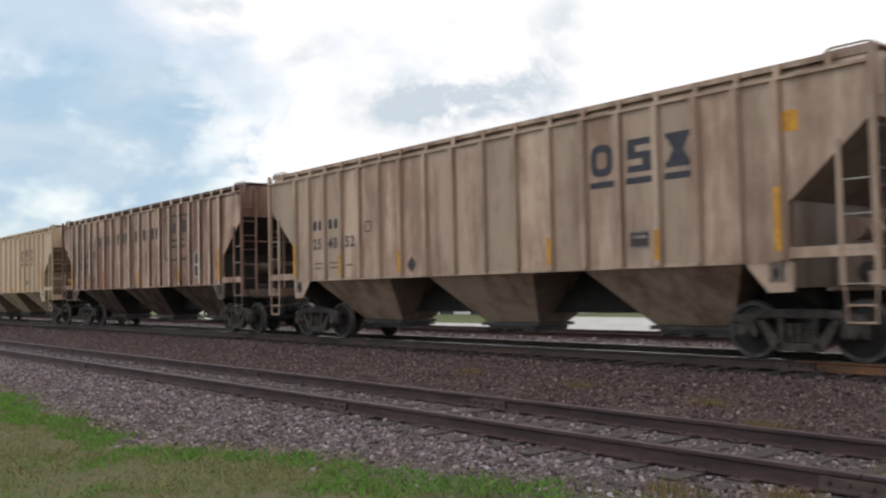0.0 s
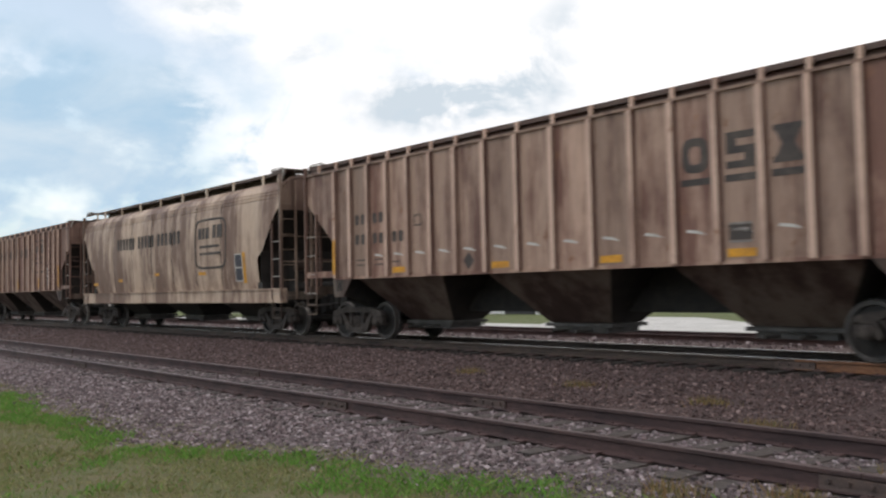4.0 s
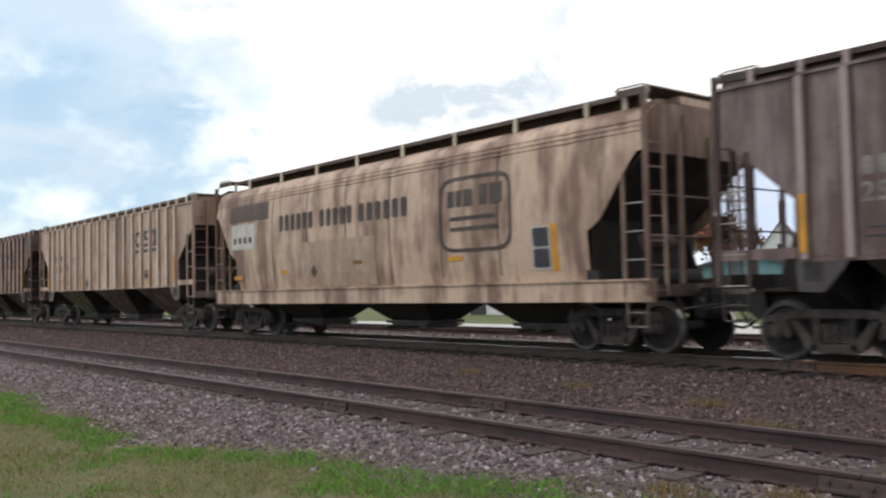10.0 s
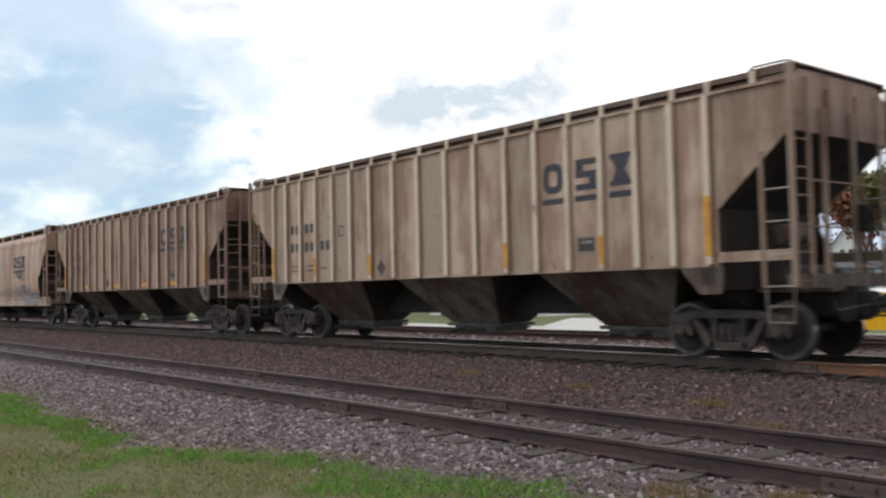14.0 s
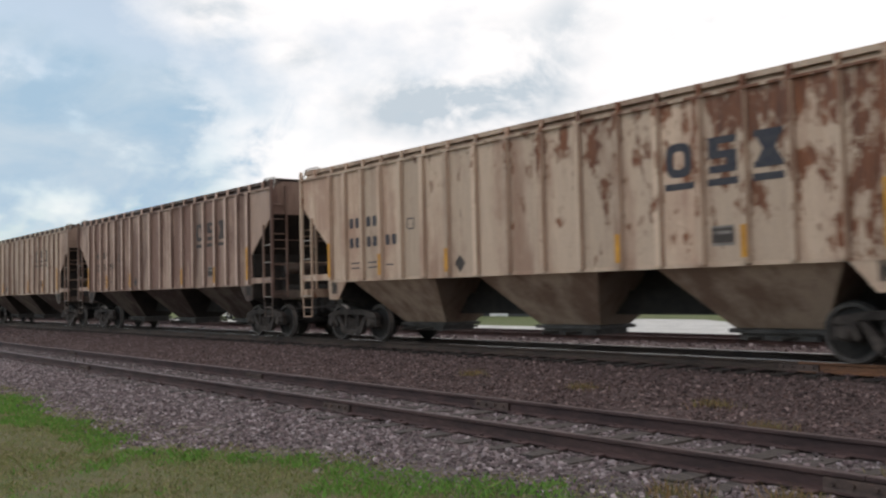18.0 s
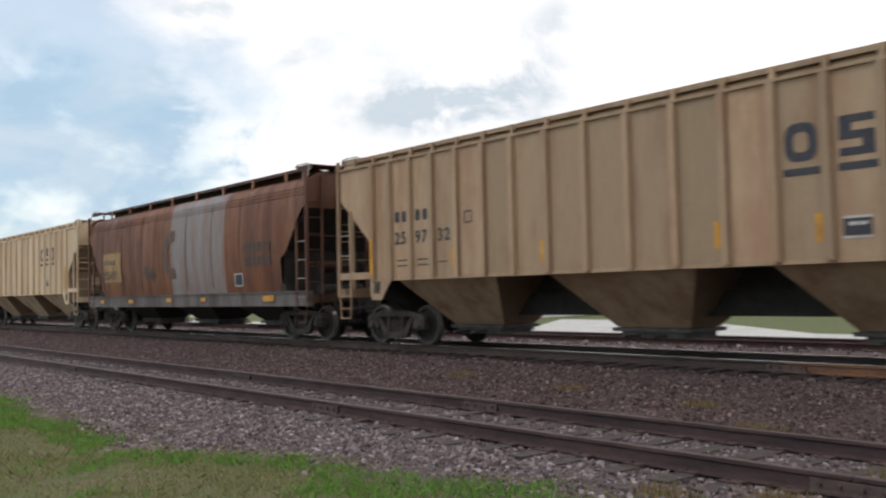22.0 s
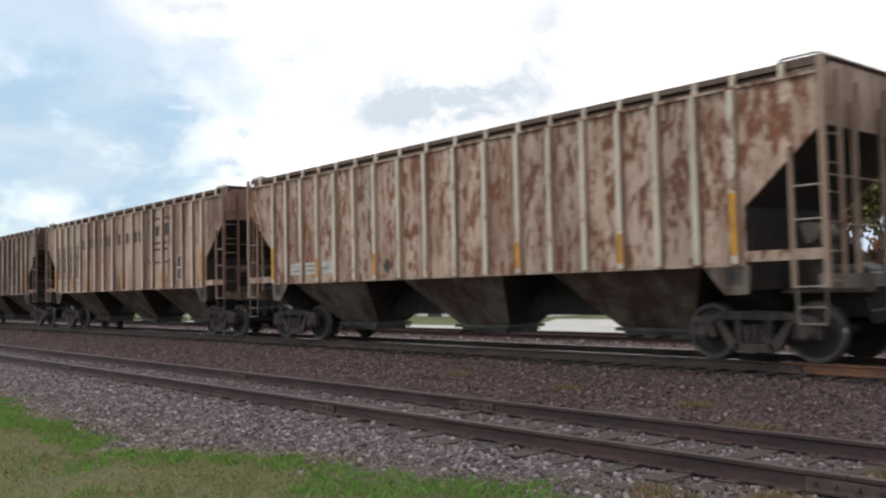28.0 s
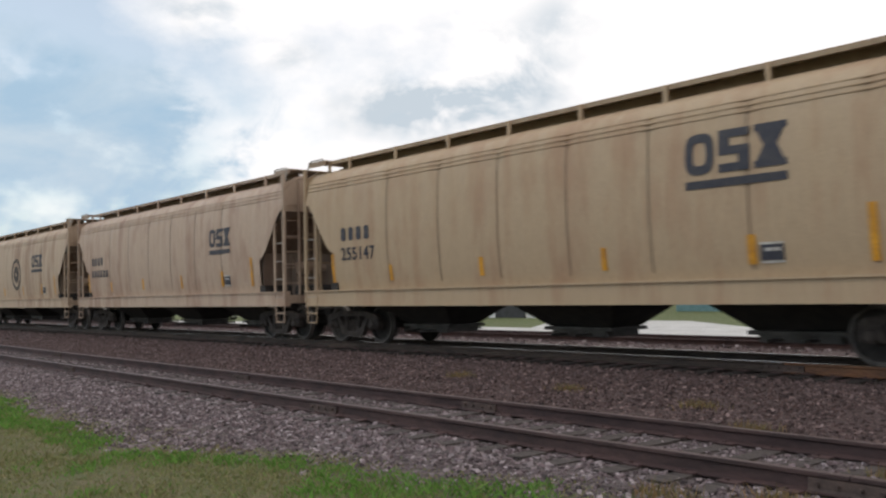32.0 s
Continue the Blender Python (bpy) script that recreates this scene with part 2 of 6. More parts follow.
def island(name, cols, rough=0.9):
    """Loose stuff whose pieces differ piece by piece."""
    m, n, l, b, co = start(name, rough)
    g = n.new("ShaderNodeNewGeometry")
    r = n.new("ShaderNodeValToRGB"); r.color_ramp.interpolation = "LINEAR"
    els = r.color_ramp.elements
    while len(els) < len(cols):
        els.new(0.5)
    for i, c in enumerate(cols):
        els[i].position, els[i].color = i / (len(cols) - 1), (*c, 1)
    l.new(g.outputs["Random Per Island"], r.inputs[0])
    f = noise_node(n, l, co, 40.0, 3)
    q = ramp_node(n, 0.3, (0.75, 0.75, 0.75), 0.7, (1.15, 1.15, 1.15)); l.new(f.outputs["Fac"], q.inputs[0])
    l.new(mix_rgb(n, l, 1.0, r.outputs[0], q.outputs[0], "MULTIPLY"), b.inputs["Base Color"])
    return m


GRIME = plain("grimy_black_steel", (0.03, 0.025, 0.022), (0.013, 0.012, 0.011), 5.0, 0.8)
TRUCKM = plain("dusty_cast_steel", (0.075, 0.06, 0.052), (0.028, 0.022, 0.019), 7.0, 0.85)
WHEELM = plain("brown_wheel_steel", (0.032, 0.027, 0.024), (0.016, 0.014, 0.013), 6.0, 0.8)
RIMM = plain("scuffed_wheel_rim", (0.105, 0.092, 0.085), (0.05, 0.043, 0.04), 6.0, 0.6, 0.3)
TREAD = plain("polished_tread", (0.5, 0.48, 0.46), (0.35, 0.33, 0.31), 9.0, 0.3, 0.9, 0.0)
INK = plain("dark_blue_lettering", (0.025, 0.027, 0.045), (0.05, 0.048, 0.055), 9.0, 0.6, 0.0, 0.0)
# shade put into the colour of slope sheets, bulkheads and hopper ends; seams too
UNDER = plain("underside_shade_and_seams", (0.036, 0.028, 0.024), (0.016, 0.013, 0.011), 2.0, 0.9)
STEELBOX = plain("grey_galvanised_gate", (0.085, 0.077, 0.07), (0.035, 0.031, 0.028), 3.0, 0.7)
INKFADE = plain("faded_dark_lettering", (0.045, 0.036, 0.034), (0.09, 0.072, 0.06), 3.0, 0.7, 0.0, 0.0)
YELLOW = plain("yellow_reflective_tape", (0.72, 0.34, 0.02), (0.5, 0.22, 0.02), 3.0, 0.5, 0.0, 0.0)
WHITEP = plain("white_stencil_paint", (0.62, 0.6, 0.56), (0.45, 0.42, 0.38), 4.0, 0.6, 0.0, 0.0)
GREYSPRAY = plain("silver_spray_paint", (0.42, 0.42, 0.43), (0.3, 0.3, 0.31), 4.0, 0.6, 0.0, 0.0)
BLUESPRAY = plain("pale_blue_spray_paint", (0.23, 0.24, 0.27), (0.28, 0.22, 0.19), 4.0, 0.7, 0.0, 0.0)
RAILM = plain("rusty_rail_steel", (0.088, 0.05, 0.047), (0.042, 0.025, 0.025), 5.0, 0.7, 0.2, 0.2, (0.3, 1, 1))
SHINE = plain("worn_rail_head", (0.62, 0.61, 0.6), (0.45, 0.43, 0.42), 8.0, 0.25, 1.0, 0.0, (0.1, 1, 1))
DULLHEAD = plain("dull_rail_head", (0.15, 0.11, 0.105), (0.085, 0.06, 0.058), 8.0, 0.45, 0.4, 0.0, (0.1, 1, 1))
TIEM = plain("weathered_grey_timber", (0.088, 0.07, 0.062), (0.026, 0.02, 0.018), 3.0, 0.9, 0.0, 0.4, (1.0, 6.0, 3.0))
DARKTIE = plain("blackish_timber", (0.032, 0.024, 0.02), (0.014, 0.011, 0.01), 3.0, 0.9, 0.0, 0.4, (1.0, 6.0, 3.0))
MAINRAIL = plain("brown_main_rail_steel", (0.075, 0.05, 0.038), (0.035, 0.025, 0.021), 5.0, 0.75, 0.1, 0.2, (0.3, 1, 1))
ORANGERAIL = plain("orange_rusted_rail", (0.21, 0.095, 0.045), (0.12, 0.06, 0.036), 5.0, 0.8, 0.0, 0.2, (0.3, 1, 1))
RUSTBAR = plain("brown_rusted_joint_steel", (0.09, 0.06, 0.05), (0.045, 0.031, 0.028), 8.0, 0.8)

# ---- mesh helpers ----


class Build:
    """Collects faces; material index per face."""

    def __init__(self):
        self.v, self.f, self.m = [], [], []

    def add(self, verts, faces, mi=0):
        k = len(self.v)
        self.v += [tuple(p) for p in verts]
        self.f += [tuple(k + i for i in q) for q in faces]
        self.m += [mi] * len(faces)
        return self

    def box(self, x0, x1, y0, y1, z0, z1, mi=0):
        v = [(x, y, z) for z in (z0, z1) for y in (y0, y1) for x in (x0, x1)]
        return self.add(v, [(0, 2, 3, 1), (4, 5, 7, 6), (0, 1, 5, 4), (2, 6, 7, 3), (0, 4, 6, 2), (1, 3, 7, 5)], mi)

    def prism_y(self, poly, y0, y1, mi=0):
        """poly: (x, z) corners, anticlockwise seen from -y."""
        n = len(poly)
        v = [(x, y0, z) for x, z in poly] + [(x, y1, z) for x, z in poly]
        f = [tuple(range(n)), tuple(range(2 * n - 1, n - 1, -1))]
        f += [(i, i + n, (i + 1) % n + n, (i + 1) % n) for i in range(n)]
        return self.add(v, f, mi)

    def prism_z(self, poly, z0, z1, mi=0):
        n = len(poly)
        v = [(x, y, z0) for x, y in poly] + [(x, y, z1) for x, y in poly]
        f = [tuple(range(n - 1, -1, -1)), tuple(range(n, 2 * n))]
        f += [(i, (i + 1) % n, (i + 1) % n + n, i + n) for i in range(n)]
        return self.add(v, f, mi)

    def prism_x(self, poly, x0, x1, mi=0):
        n = len(poly)
        v = [(x0, y, z) for y, z in poly] + [(x1, y, z) for y, z in poly]
        f = [tuple(range(n - 1, -1, -1)), tuple(range(n, 2 * n))]
        f += [(i, (i + 1) % n, (i + 1) % n + n, i + n) for i in range(n)]
        return self.add(v, f, mi)

    def tube(self, a, b, r, sides=8, mi=0, r2=None):
        a, b = Vector(a), Vector(b)
        d = (b - a).normalized()
        u = d.orthogonal().normalized()
        w = d.cross(u)
        r2 = r if r2 is None else r2
        ring = [(math.cos(i * math.tau / sides), math.sin(i * math.tau / sides)) for i in range(sides)]
        v = [a + (u * c + w * s) * r for c, s in ring] + [b + (u * c + w * s) * r2 for c, s in ring]
        f = [tuple(range(sides - 1, -1, -1)), tuple(range(sides, 2 * sides))]
        f += [(i, (i + 1) % sides, (i + 1) % sides + sides, i + sides) for i in range(sides)]
        return self.add(v, f, mi)

    def lathe_y(self, prof, cx, cz, sides=24, mi=0, mats=None):
        """prof: (radius, y) pairs turned about an axis along y."""
        v = []
        for r, y in prof:
            v += [(cx + r * math.cos(i * math.tau / sides), y, cz + r * math.sin(i * math.tau / sides)) for i in range(sides)]
        for k in range(len(prof) - 1):
            f = [(k * sides + i, k * sides + (i + 1) % sides, (k + 1) * sides + (i + 1) % sides, (k + 1) * sides + i) for i in range(sides)]
            self.add(v if k == 0 else [], [], mi)
            base = len(self.v) - len(v)
            self.f += [tuple(base + j for j in q) for q in f]
            self.m += [mats[k] if mats else mi] * sides
        return self

    def mesh(self, name, mats, smooth=False):
        me = bpy.data.meshes.new(name)
        me.from_pydata(self.v, [], self.f)
        for mt in mats:
            me.materials.append(mt)
        me.polygons.foreach_set("material_index", self.m)
        if smooth:
            me.polygons.foreach_set("use_smooth", [True] * len(self.f))
        bm = bmesh.new(); bm.from_mesh(me)
        bmesh.ops.recalc_face_normals(bm, faces=bm.faces)
        bm.to_mesh(me); bm.free()
        me.update()
        return me


def part(name, b, mats, parent, label="", smooth=False):
    """Links what b collected (or a ready mesh) as one mesh under parent."""
    me = b if isinstance(b, bpy.types.Mesh) else b.mesh(name, mats if isinstance(mats, (list, tuple)) else [mats], smooth)
    ob = new(name, me)
    ob.parent = parent
    if label:
        ob["label"] = label
    return ob


def smooth_by_angle(me, deg=40):
    me.polygons.foreach_set("use_smooth", [True] * len(me.polygons))
    me.set_sharp_from_angle(angle=radians(deg))


# ---- ground ----
RAIL_Y = 13.918           # centre of the running line
SIDE_Y = 7.53             # centre of the siding
SIDE_Z = -0.244           # its rail top
FAR_Y = 21.3              # a third track behind


def ground_height(x, y):
    """Cross-section of the ground, near lawn to far street."""
    pts = [(-400, -0.5), (2.0, -0.47), (4.2, -0.47), (5.4, -0.45), (6.1, -0.428), (8.9, -0.428), (9.3, -0.435), (10.2, -0.40), (12.2, -0.25), (12.7, -0.208),
           (13.1, -0.2), (14.7, -0.2), (15.1, -0.208), (15.6, -0.25), (17.0, -0.42), (18.6, -0.45), (19.4, -0.36), (23.2, -0.36), (24.2, -0.47), (600, -0.5), (4000, -0.5)]
    for (a, za), (b, zb) in zip(pts, pts[1:]):
        if y <= b:
            return za + (zb - za) * (y - a) / (b - a)
    return -0.5


def make_ground():
    ys = [-3000, -300, -60, -20, -8, -3] + [round(-1 + 0.25 * i, 2) for i in range(103)] + [26, 30, 36, 45, 60, 90, 150, 300, 900, 4000]
    xs = [-4000, -900, -300, -150, -100] + [-80 + 1.0 * i for i in range(50)] + [-30 + 0.3 * i for i in range(116)] + [6, 12, 25, 60, 200, 900, 4000]
    v, f = [], []
    for y in ys:
        for x in xs:
            z = ground_height(x, y)
            if -35 < x < 6 and 1 < y < 16:
                z += 0.018 * noise.noise(Vector((x * 1.1, y * 1.1, 0))) + 0.012 * noise.noise(Vector((x * 4, y * 4, 3)))
            v.append((x, y, z))
    w = len(xs)
    for j in range(len(ys) - 1):
        for i in range(w - 1):
            f.append((j * w + i, j * w + i + 1, (j + 1) * w + i + 1, (j + 1) * w + i))
    me = bpy.data.meshes.new("ground")
    me.from_pydata(v, [], f)
    m, n, l, b, co = start("ground_soil_and_stone", 0.95)
    sep = n.new("ShaderNodeSeparateXYZ"); l.new(co, sep.inputs[0])
    wob = noise_node(n, l, co, 0.9, 5)
    yy = n.new("ShaderNodeMath"); yy.operation = "MULTIPLY_ADD"; yy.inputs[1].default_value = 1.6
    l.new(wob.outputs["Fac"], yy.inputs[0]); l.new(sep.outputs[1], yy.inputs[2])
    stone_n = noise_node(n, l, co, 26.0, 4, 0.7)
    stone = ramp_node(n, 0.3, (0.03, 0.023, 0.022), 0.72, (0.17, 0.135, 0.13)); l.new(stone_n.outputs["Fac"], stone.inputs[0])
    brown = ramp_node(n, 0.3, (0.026, 0.017, 0.016), 0.72, (0.145, 0.095, 0.088)); l.new(stone_n.outputs["Fac"], brown.inputs[0])
    bank = n.new("ShaderNodeMapRange"); bank.inputs[1].default_value, bank.inputs[2].default_value = 9.3, 10.3
    l.new(yy.outputs[0], bank.inputs[0])
    lawn_n = noise_node(n, l, co, 1.7, 12, 0.78)
    lawn = ramp_node(n, 0.40, (0.15, 0.122, 0.064), 0.62, (0.1, 0.118, 0.04)); l.new(lawn_n.outputs["Fac"], lawn.inputs[0])
    near = n.new("ShaderNodeMapRange"); near.inputs[1].default_value, near.inputs[2].default_value = 5.2, 5.9
    l.new(yy.outputs[0], near.inputs[0])
    far = n.new("ShaderNodeMapRange"); far.inputs[1].default_value, far.inputs[2].default_value = 24.6, 25.0
    l.new(yy.outputs[0], far.inputs[0])
    c = mix_rgb(n, l, near.outputs[0], lawn.outputs[0], mix_rgb(n, l, bank.outputs[0], stone.outputs[0], brown.outputs[0]))
    meadow = ramp_node(n, 0.40, (0.12, 0.125, 0.05), 0.64, (0.085, 0.125, 0.035)); l.new(lawn_n.outputs["Fac"], meadow.inputs[0])
    c = mix_rgb(n, l, far.outputs[0], c, meadow.outputs[0])
    l.new(c, b.inputs["Base Color"])
    bump(n, l, b, stone_n.outputs["Fac"], 0.8, 0.05)
    me.materials.append(m)
    g = new("ground", me)
    smooth_by_angle(me, 60)
    return tagged(g, "flat trackside ground of dirt, crushed stone and lawn", "ground", kind="structure")


make_ground()

# ---- tracks ----


def rail_section(top):
    """Rail outline in (y, z) about its own centre line, z down from the rail top."""
    return [(-0.036, top - 0.004), (-0.030, top), (0.030, top), (0.036, top - 0.004), (0.036, top - 0.036), (0.009, top - 0.05), (0.009, top - 0.135),
            (0.07, top - 0.152), (0.07, top - 0.165), (-0.07, top - 0.165), (-0.07, top - 0.152), (-0.009, top - 0.135), (-0.009, top - 0.05), (-0.036, top - 0.036)]


def rail_mesh(name, x0, x1, top, head):
    b = Build()
    poly = rail_section(top)
    n = len(poly)
    v = [(x0, y, z) for y, z in poly] + [(x1, y, z) for y, z in poly]
    b.add(v, [tuple(range(n - 1, -1, -1)), tuple(range(n, 2 * n))], 0)
    for i in range(n):
        b.add([], [], 0)
        b.f.append((i, (i + 1) % n, (i + 1) % n + n, i + n))
        b.m.append(1 if i in (0, 1, 2) else 0)
    return b.mesh(name, [RAILM, head])


def track(name, label, yc, top, x0, x1, head, joints_near, joints_far):
    root = tagged(new(name), label, "railway track", kind="structure")
    for side, joints in ((-0.754, joints_near), (0.754, joints_far)):
        cuts = [x0] + sorted(joints) + [x1]
        for a, c in zip(cuts, cuts[1:]):
            r = part("rail", rail_mesh("rail", a + 0.004, c - 0.004, top, head), None, root)
            r.location.y = yc + side
        for j in joints:
            b = Build()
            for s in (-1, 1):
                b.prism_x([(s * 0.012, top - 0.045), (s * 0.04, top - 0.052), (s * 0.046, top - 0.125), (s * 0.055, top - 0.148), (s * 0.012, top - 0.14)], j - 0.33, j + 0.33)
            jb = part("joint_bar", b, RUSTBAR, root, "rusty orange bolted joint bar")
            jb.location.y = yc + side
            b = Build()
            for k in (-0.25, -0.09, 0.09, 0.25):
                b.tube((j + k, -0.075, top - 0.09), (j + k, 0.075, top - 0.09), 0.018, 6)
            bo = part("joint_bolt", b, RUSTBAR, jb)
    return root


def tie_mesh(top, seed, wood):
    rnd = random.Random(seed)
    b = Build()
    L, w, h = 1.29, 0.115, 0.16
    v, f = [], []
    n = 7
    for i in range(n):
        y = -L + 2 * L * i / (n - 1)
        dx, dz, ww = rnd.uniform(-0.008, 0.008), rnd.uniform(-0.012, 0.004), w + rnd.uniform(-0.014, 0.006)
        v += [(-ww + dx, y, top - h), (ww + dx, y, top - h), (ww + dx - 0.012, y, top + dz), (-ww + dx + 0.012, y, top + dz)]
    for i in range(n - 1):
        for k in range(4):
            f.append((4 * i + k, 4 * i + (k + 1) % 4, 4 * i + 4 + (k + 1) % 4, 4 * i + 4 + k))
    f += [(3, 2, 1, 0), (4 * n - 4, 4 * n - 3, 4 * n - 2, 4 * n - 1)]
    b.add(v, f)
    return b.mesh("tie", [wood])


siding = track("siding_track", "rusty jointed siding rails on weathered timber ties", SIDE_Y, SIDE_Z, -160, 30, DULLHEAD,
               [-3.3, -10.6, -21.2, -33.0, -45.0], [-9.1, -15.9, -27.0, -39.0])
main = track("main_track", "main line rails with polished heads on raised stone ballast", RAIL_Y, 0.0, -900, 60, SHINE, [-7.4], [])
_k = 0
for _o in main.children:
    if _o.name.startswith("rail"):
        _o.data.materials[0] = ORANGERAIL if _k == 1 else MAINRAIL
        _k += 1
third = track("far_track", "further rail line beyond the moving train", FAR_Y, -0.18, -400, 120, RAILM, [], [])

# ---- covered hopper cars ----
RAILPALE = plain("pale_galvanised_tube", (0.42, 0.39, 0.35), (0.28, 0.25, 0.22), 6.0, 0.5, 0.2, 0.0)
LONGER = 0.25            # by how much a ribbed car is longer at either end than a round-sided one
SIDE = 1.56               # half width over the sheets
Z_LOW, Z_EAVE = 1.56, 4.24
CUT_X, CUT_Z0, CUT_Z1 = 6.84, 2.38, 3.48
RIBS = [s * x for s, xs in ((-1, (6.99, 6.31, 5.57, 4.80, 4.00, 3.18, 2.34, 1.42, 0.48)), (1, (0.48, 1.42, 2.34, 3.18, 4.00, 4.80, 5.57, 6.31, 6.99))) for x in xs]
ANY = plain("placeholder_paint", (0.5, 0.42, 0.32))
ANYRIB = plain("placeholder_rib_paint", (0.5, 0.42, 0.32))
ANYEND = plain("placeholder_end_paint", (0.4, 0.33, 0.25))
ANYROOF = plain("placeholder_roof_shade_paint", (0.3, 0.25, 0.2))
ANYUNDER = plain("placeholder_shade_and_seam_paint", (0.1, 0.08, 0.06))
ANYDARK = plain("placeholder_rib_shade_ladder_paint", (0.2, 0.16, 0.12))
ANYLOW = plain("placeholder_grime_and_shade_paint", (0.3, 0.25, 0.2))


def wheelset_mesh():
    b = Build()
    R = 0.457
    prof = [(0.0, 0.0), (0.085, 0.0), (0.085, 0.60), (0.13, 0.63), (0.15, 0.67), (0.36, 0.70), (0.40, 0.685), (R + 0.028, 0.685), (R + 0.028, 0.705),
            (R + 0.004, 0.722), (R - 0.006, 0.82), (0.385, 0.82), (0.36, 0.765), (0.16, 0.79), (0.13, 0.83), (0.075, 0.83), (0.075, 1.06), (0.0, 1.06)]
    mats = [0] * (len(prof) - 1)
    mats[9], mats[10] = 1, 2
    b.lathe_y(prof, 0, 0, 28, 0, mats)
    b.lathe_y([(r, -y) for r, y in prof], 0, 0, 28, 0, mats)
    # cast marks on the plates, uneven so that the turning shows
    for s in (-1, 1):
        for k in range(3):
            a = k * 2.1
            b.box(0.24 * math.cos(a) - 0.03, 0.24 * math.cos(a) + 0.03, s * 0.775, s * 0.79, 0.24 * math.sin(a) - 0.03, 0.24 * math.sin(a) + 0.03)
    me = b.mesh("wheelset", [WHEELM, TREAD, RIMM])
    smooth_by_angle(me)
    return me


def side_frame_mesh(s):
    b = Build()
    y0, y1 = s * 0.93, s * 1.07
    b.prism_y([(-0.48, 0.66), (0.48, 0.66), (0.48, 0.79), (-0.48, 0.79)], y0, y1)
    for k in (-1, 1):
        b.prism_y([(k * 0.46, 0.66), (k * 0.76, 0.60), (k * 1.05, 0.56), (k * 1.10, 0.62), (k * 1.02, 0.70), (k * 0.72, 0.75), (k * 0.46, 0.79)], y0, y1)
        b.prism_y([(k * 0.70, 0.66), (k * 0.60, 0.66), (k * 0.24, 0.24), (k * 0.34, 0.17), (k * 0.44, 0.21)], y0, y1)
        b.prism_y([(k * 0.72, 0.60), (k * 0.66, 0.40), (k * 0.72, 0.34), (k * 0.79, 0.42), (k * 0.80, 0.60)], y0, y1)
        b.prism_y([(k * 1.10, 0.60), (k * 1.09, 0.36), (k * 1.02, 0.36), (k * 0.98, 0.60)], y0, y1)
        b.prism_y([(k * 0.30, 0.28), (k * 0.22, 0.28), (k * 0.22, 0.68), (k * 0.32, 0.68)], y0 + s * 0.01, y1 - s * 0.01)
    b.prism_y([(-0.36, 0.15), (0.36, 0.15), (0.33, 0.28), (-0.33, 0.28)], y0, y1)
    me = b.mesh("side_frame", [TRUCKM])
    return me


def bearing_mesh(s):
    b = Build()
    b.lathe_y([(0.0, s * 1.13), (0.075, s * 1.13), (0.09, s * 1.10), (0.115, s * 1.09), (0.115, s * 0.90), (0.0, s * 0.90)], 0, 0.457, 14)
    b.box(-0.13, 0.13, min(s * 0.93, s * 1.06), max(s * 0.93, s * 1.06), 0.53, 0.62)
    return b.mesh("bearing", [TRUCKM])


def spring_mesh(s):
    b = Build()
    prof = [(0.0, 0.28)]
    for i in range(6):
        z = 0.29 + i * 0.048
        prof += [(0.05, z), (0.062, z + 0.012), (0.062, z + 0.026), (0.05, z + 0.038)]
    prof.append((0.0, 0.58))
    n = 8
    f = [(k * n + i, k * n + (i + 1) % n, (k + 1) * n + (i + 1) % n, (k + 1) * n + i) for k in range(len(prof) - 1) for i in range(n)]
    for x in (-0.14, 0.0, 0.14):
        b.add([(x + r * math.cos(i * math.tau / n), r * math.sin(i * math.tau / n), z) for r, z in prof for i in range(n)], f)
    return b.mesh("spring_nest", [TRUCKM])


def make_truck(car, x):
    """Three-piece freight truck: bolster with its side frames, springs and wheelsets as sub-parts."""
    b = Build()
    b.prism_x([(-0.9, 0.52), (0.9, 0.52), (0.9, 0.66), (0.5, 0.72), (-0.5, 0.72), (-0.9, 0.66)], -0.18, 0.18)
    b.lathe_y([(0.0, -0.02), (0.1, -0.02), (0.1, 0.02), (0.0, 0.02)], 0, 0.7, 8)
    for s in (-1, 1):
        b.box(-0.62, 0.62, s * 0.55 - 0.05, s * 0.55 + 0.05, 0.30, 0.38)   # brake rods
        b.box(s * 0.40, s * 0.44, -0.85, 0.85, 0.34, 0.46)                 # brake beams
    t = part("truck", b, GRIME, car, "dusty dark cast steel freight truck")
    t.location = (x, 0, 0)
    for s in (-1, 1):
        part("side_frame", SHARED["side_frame", s], None, t)
        c = part("spring_nest", SHARED["springs", s], None, t)
        c.location = (0, s * 0.99, 0)
        for k in (-0.885, 0.885):
            c = part("bearing", SHARED["bearings", s], None, t)
            c.location = (k, 0, 0)
    for k in (-1, 1):
        w = part("wheelset", SHARED["wheelset"], None, t)
        w.location = (k * 0.885, 0, 0.457)
    return t


SHARED = {"wheelset": wheelset_mesh()}
for _s in (-1, 1):
    SHARED["side_frame", _s], SHARED["springs", _s], SHARED["bearings", _s] = side_frame_mesh(_s), spring_mesh(_s), bearing_mesh(_s)


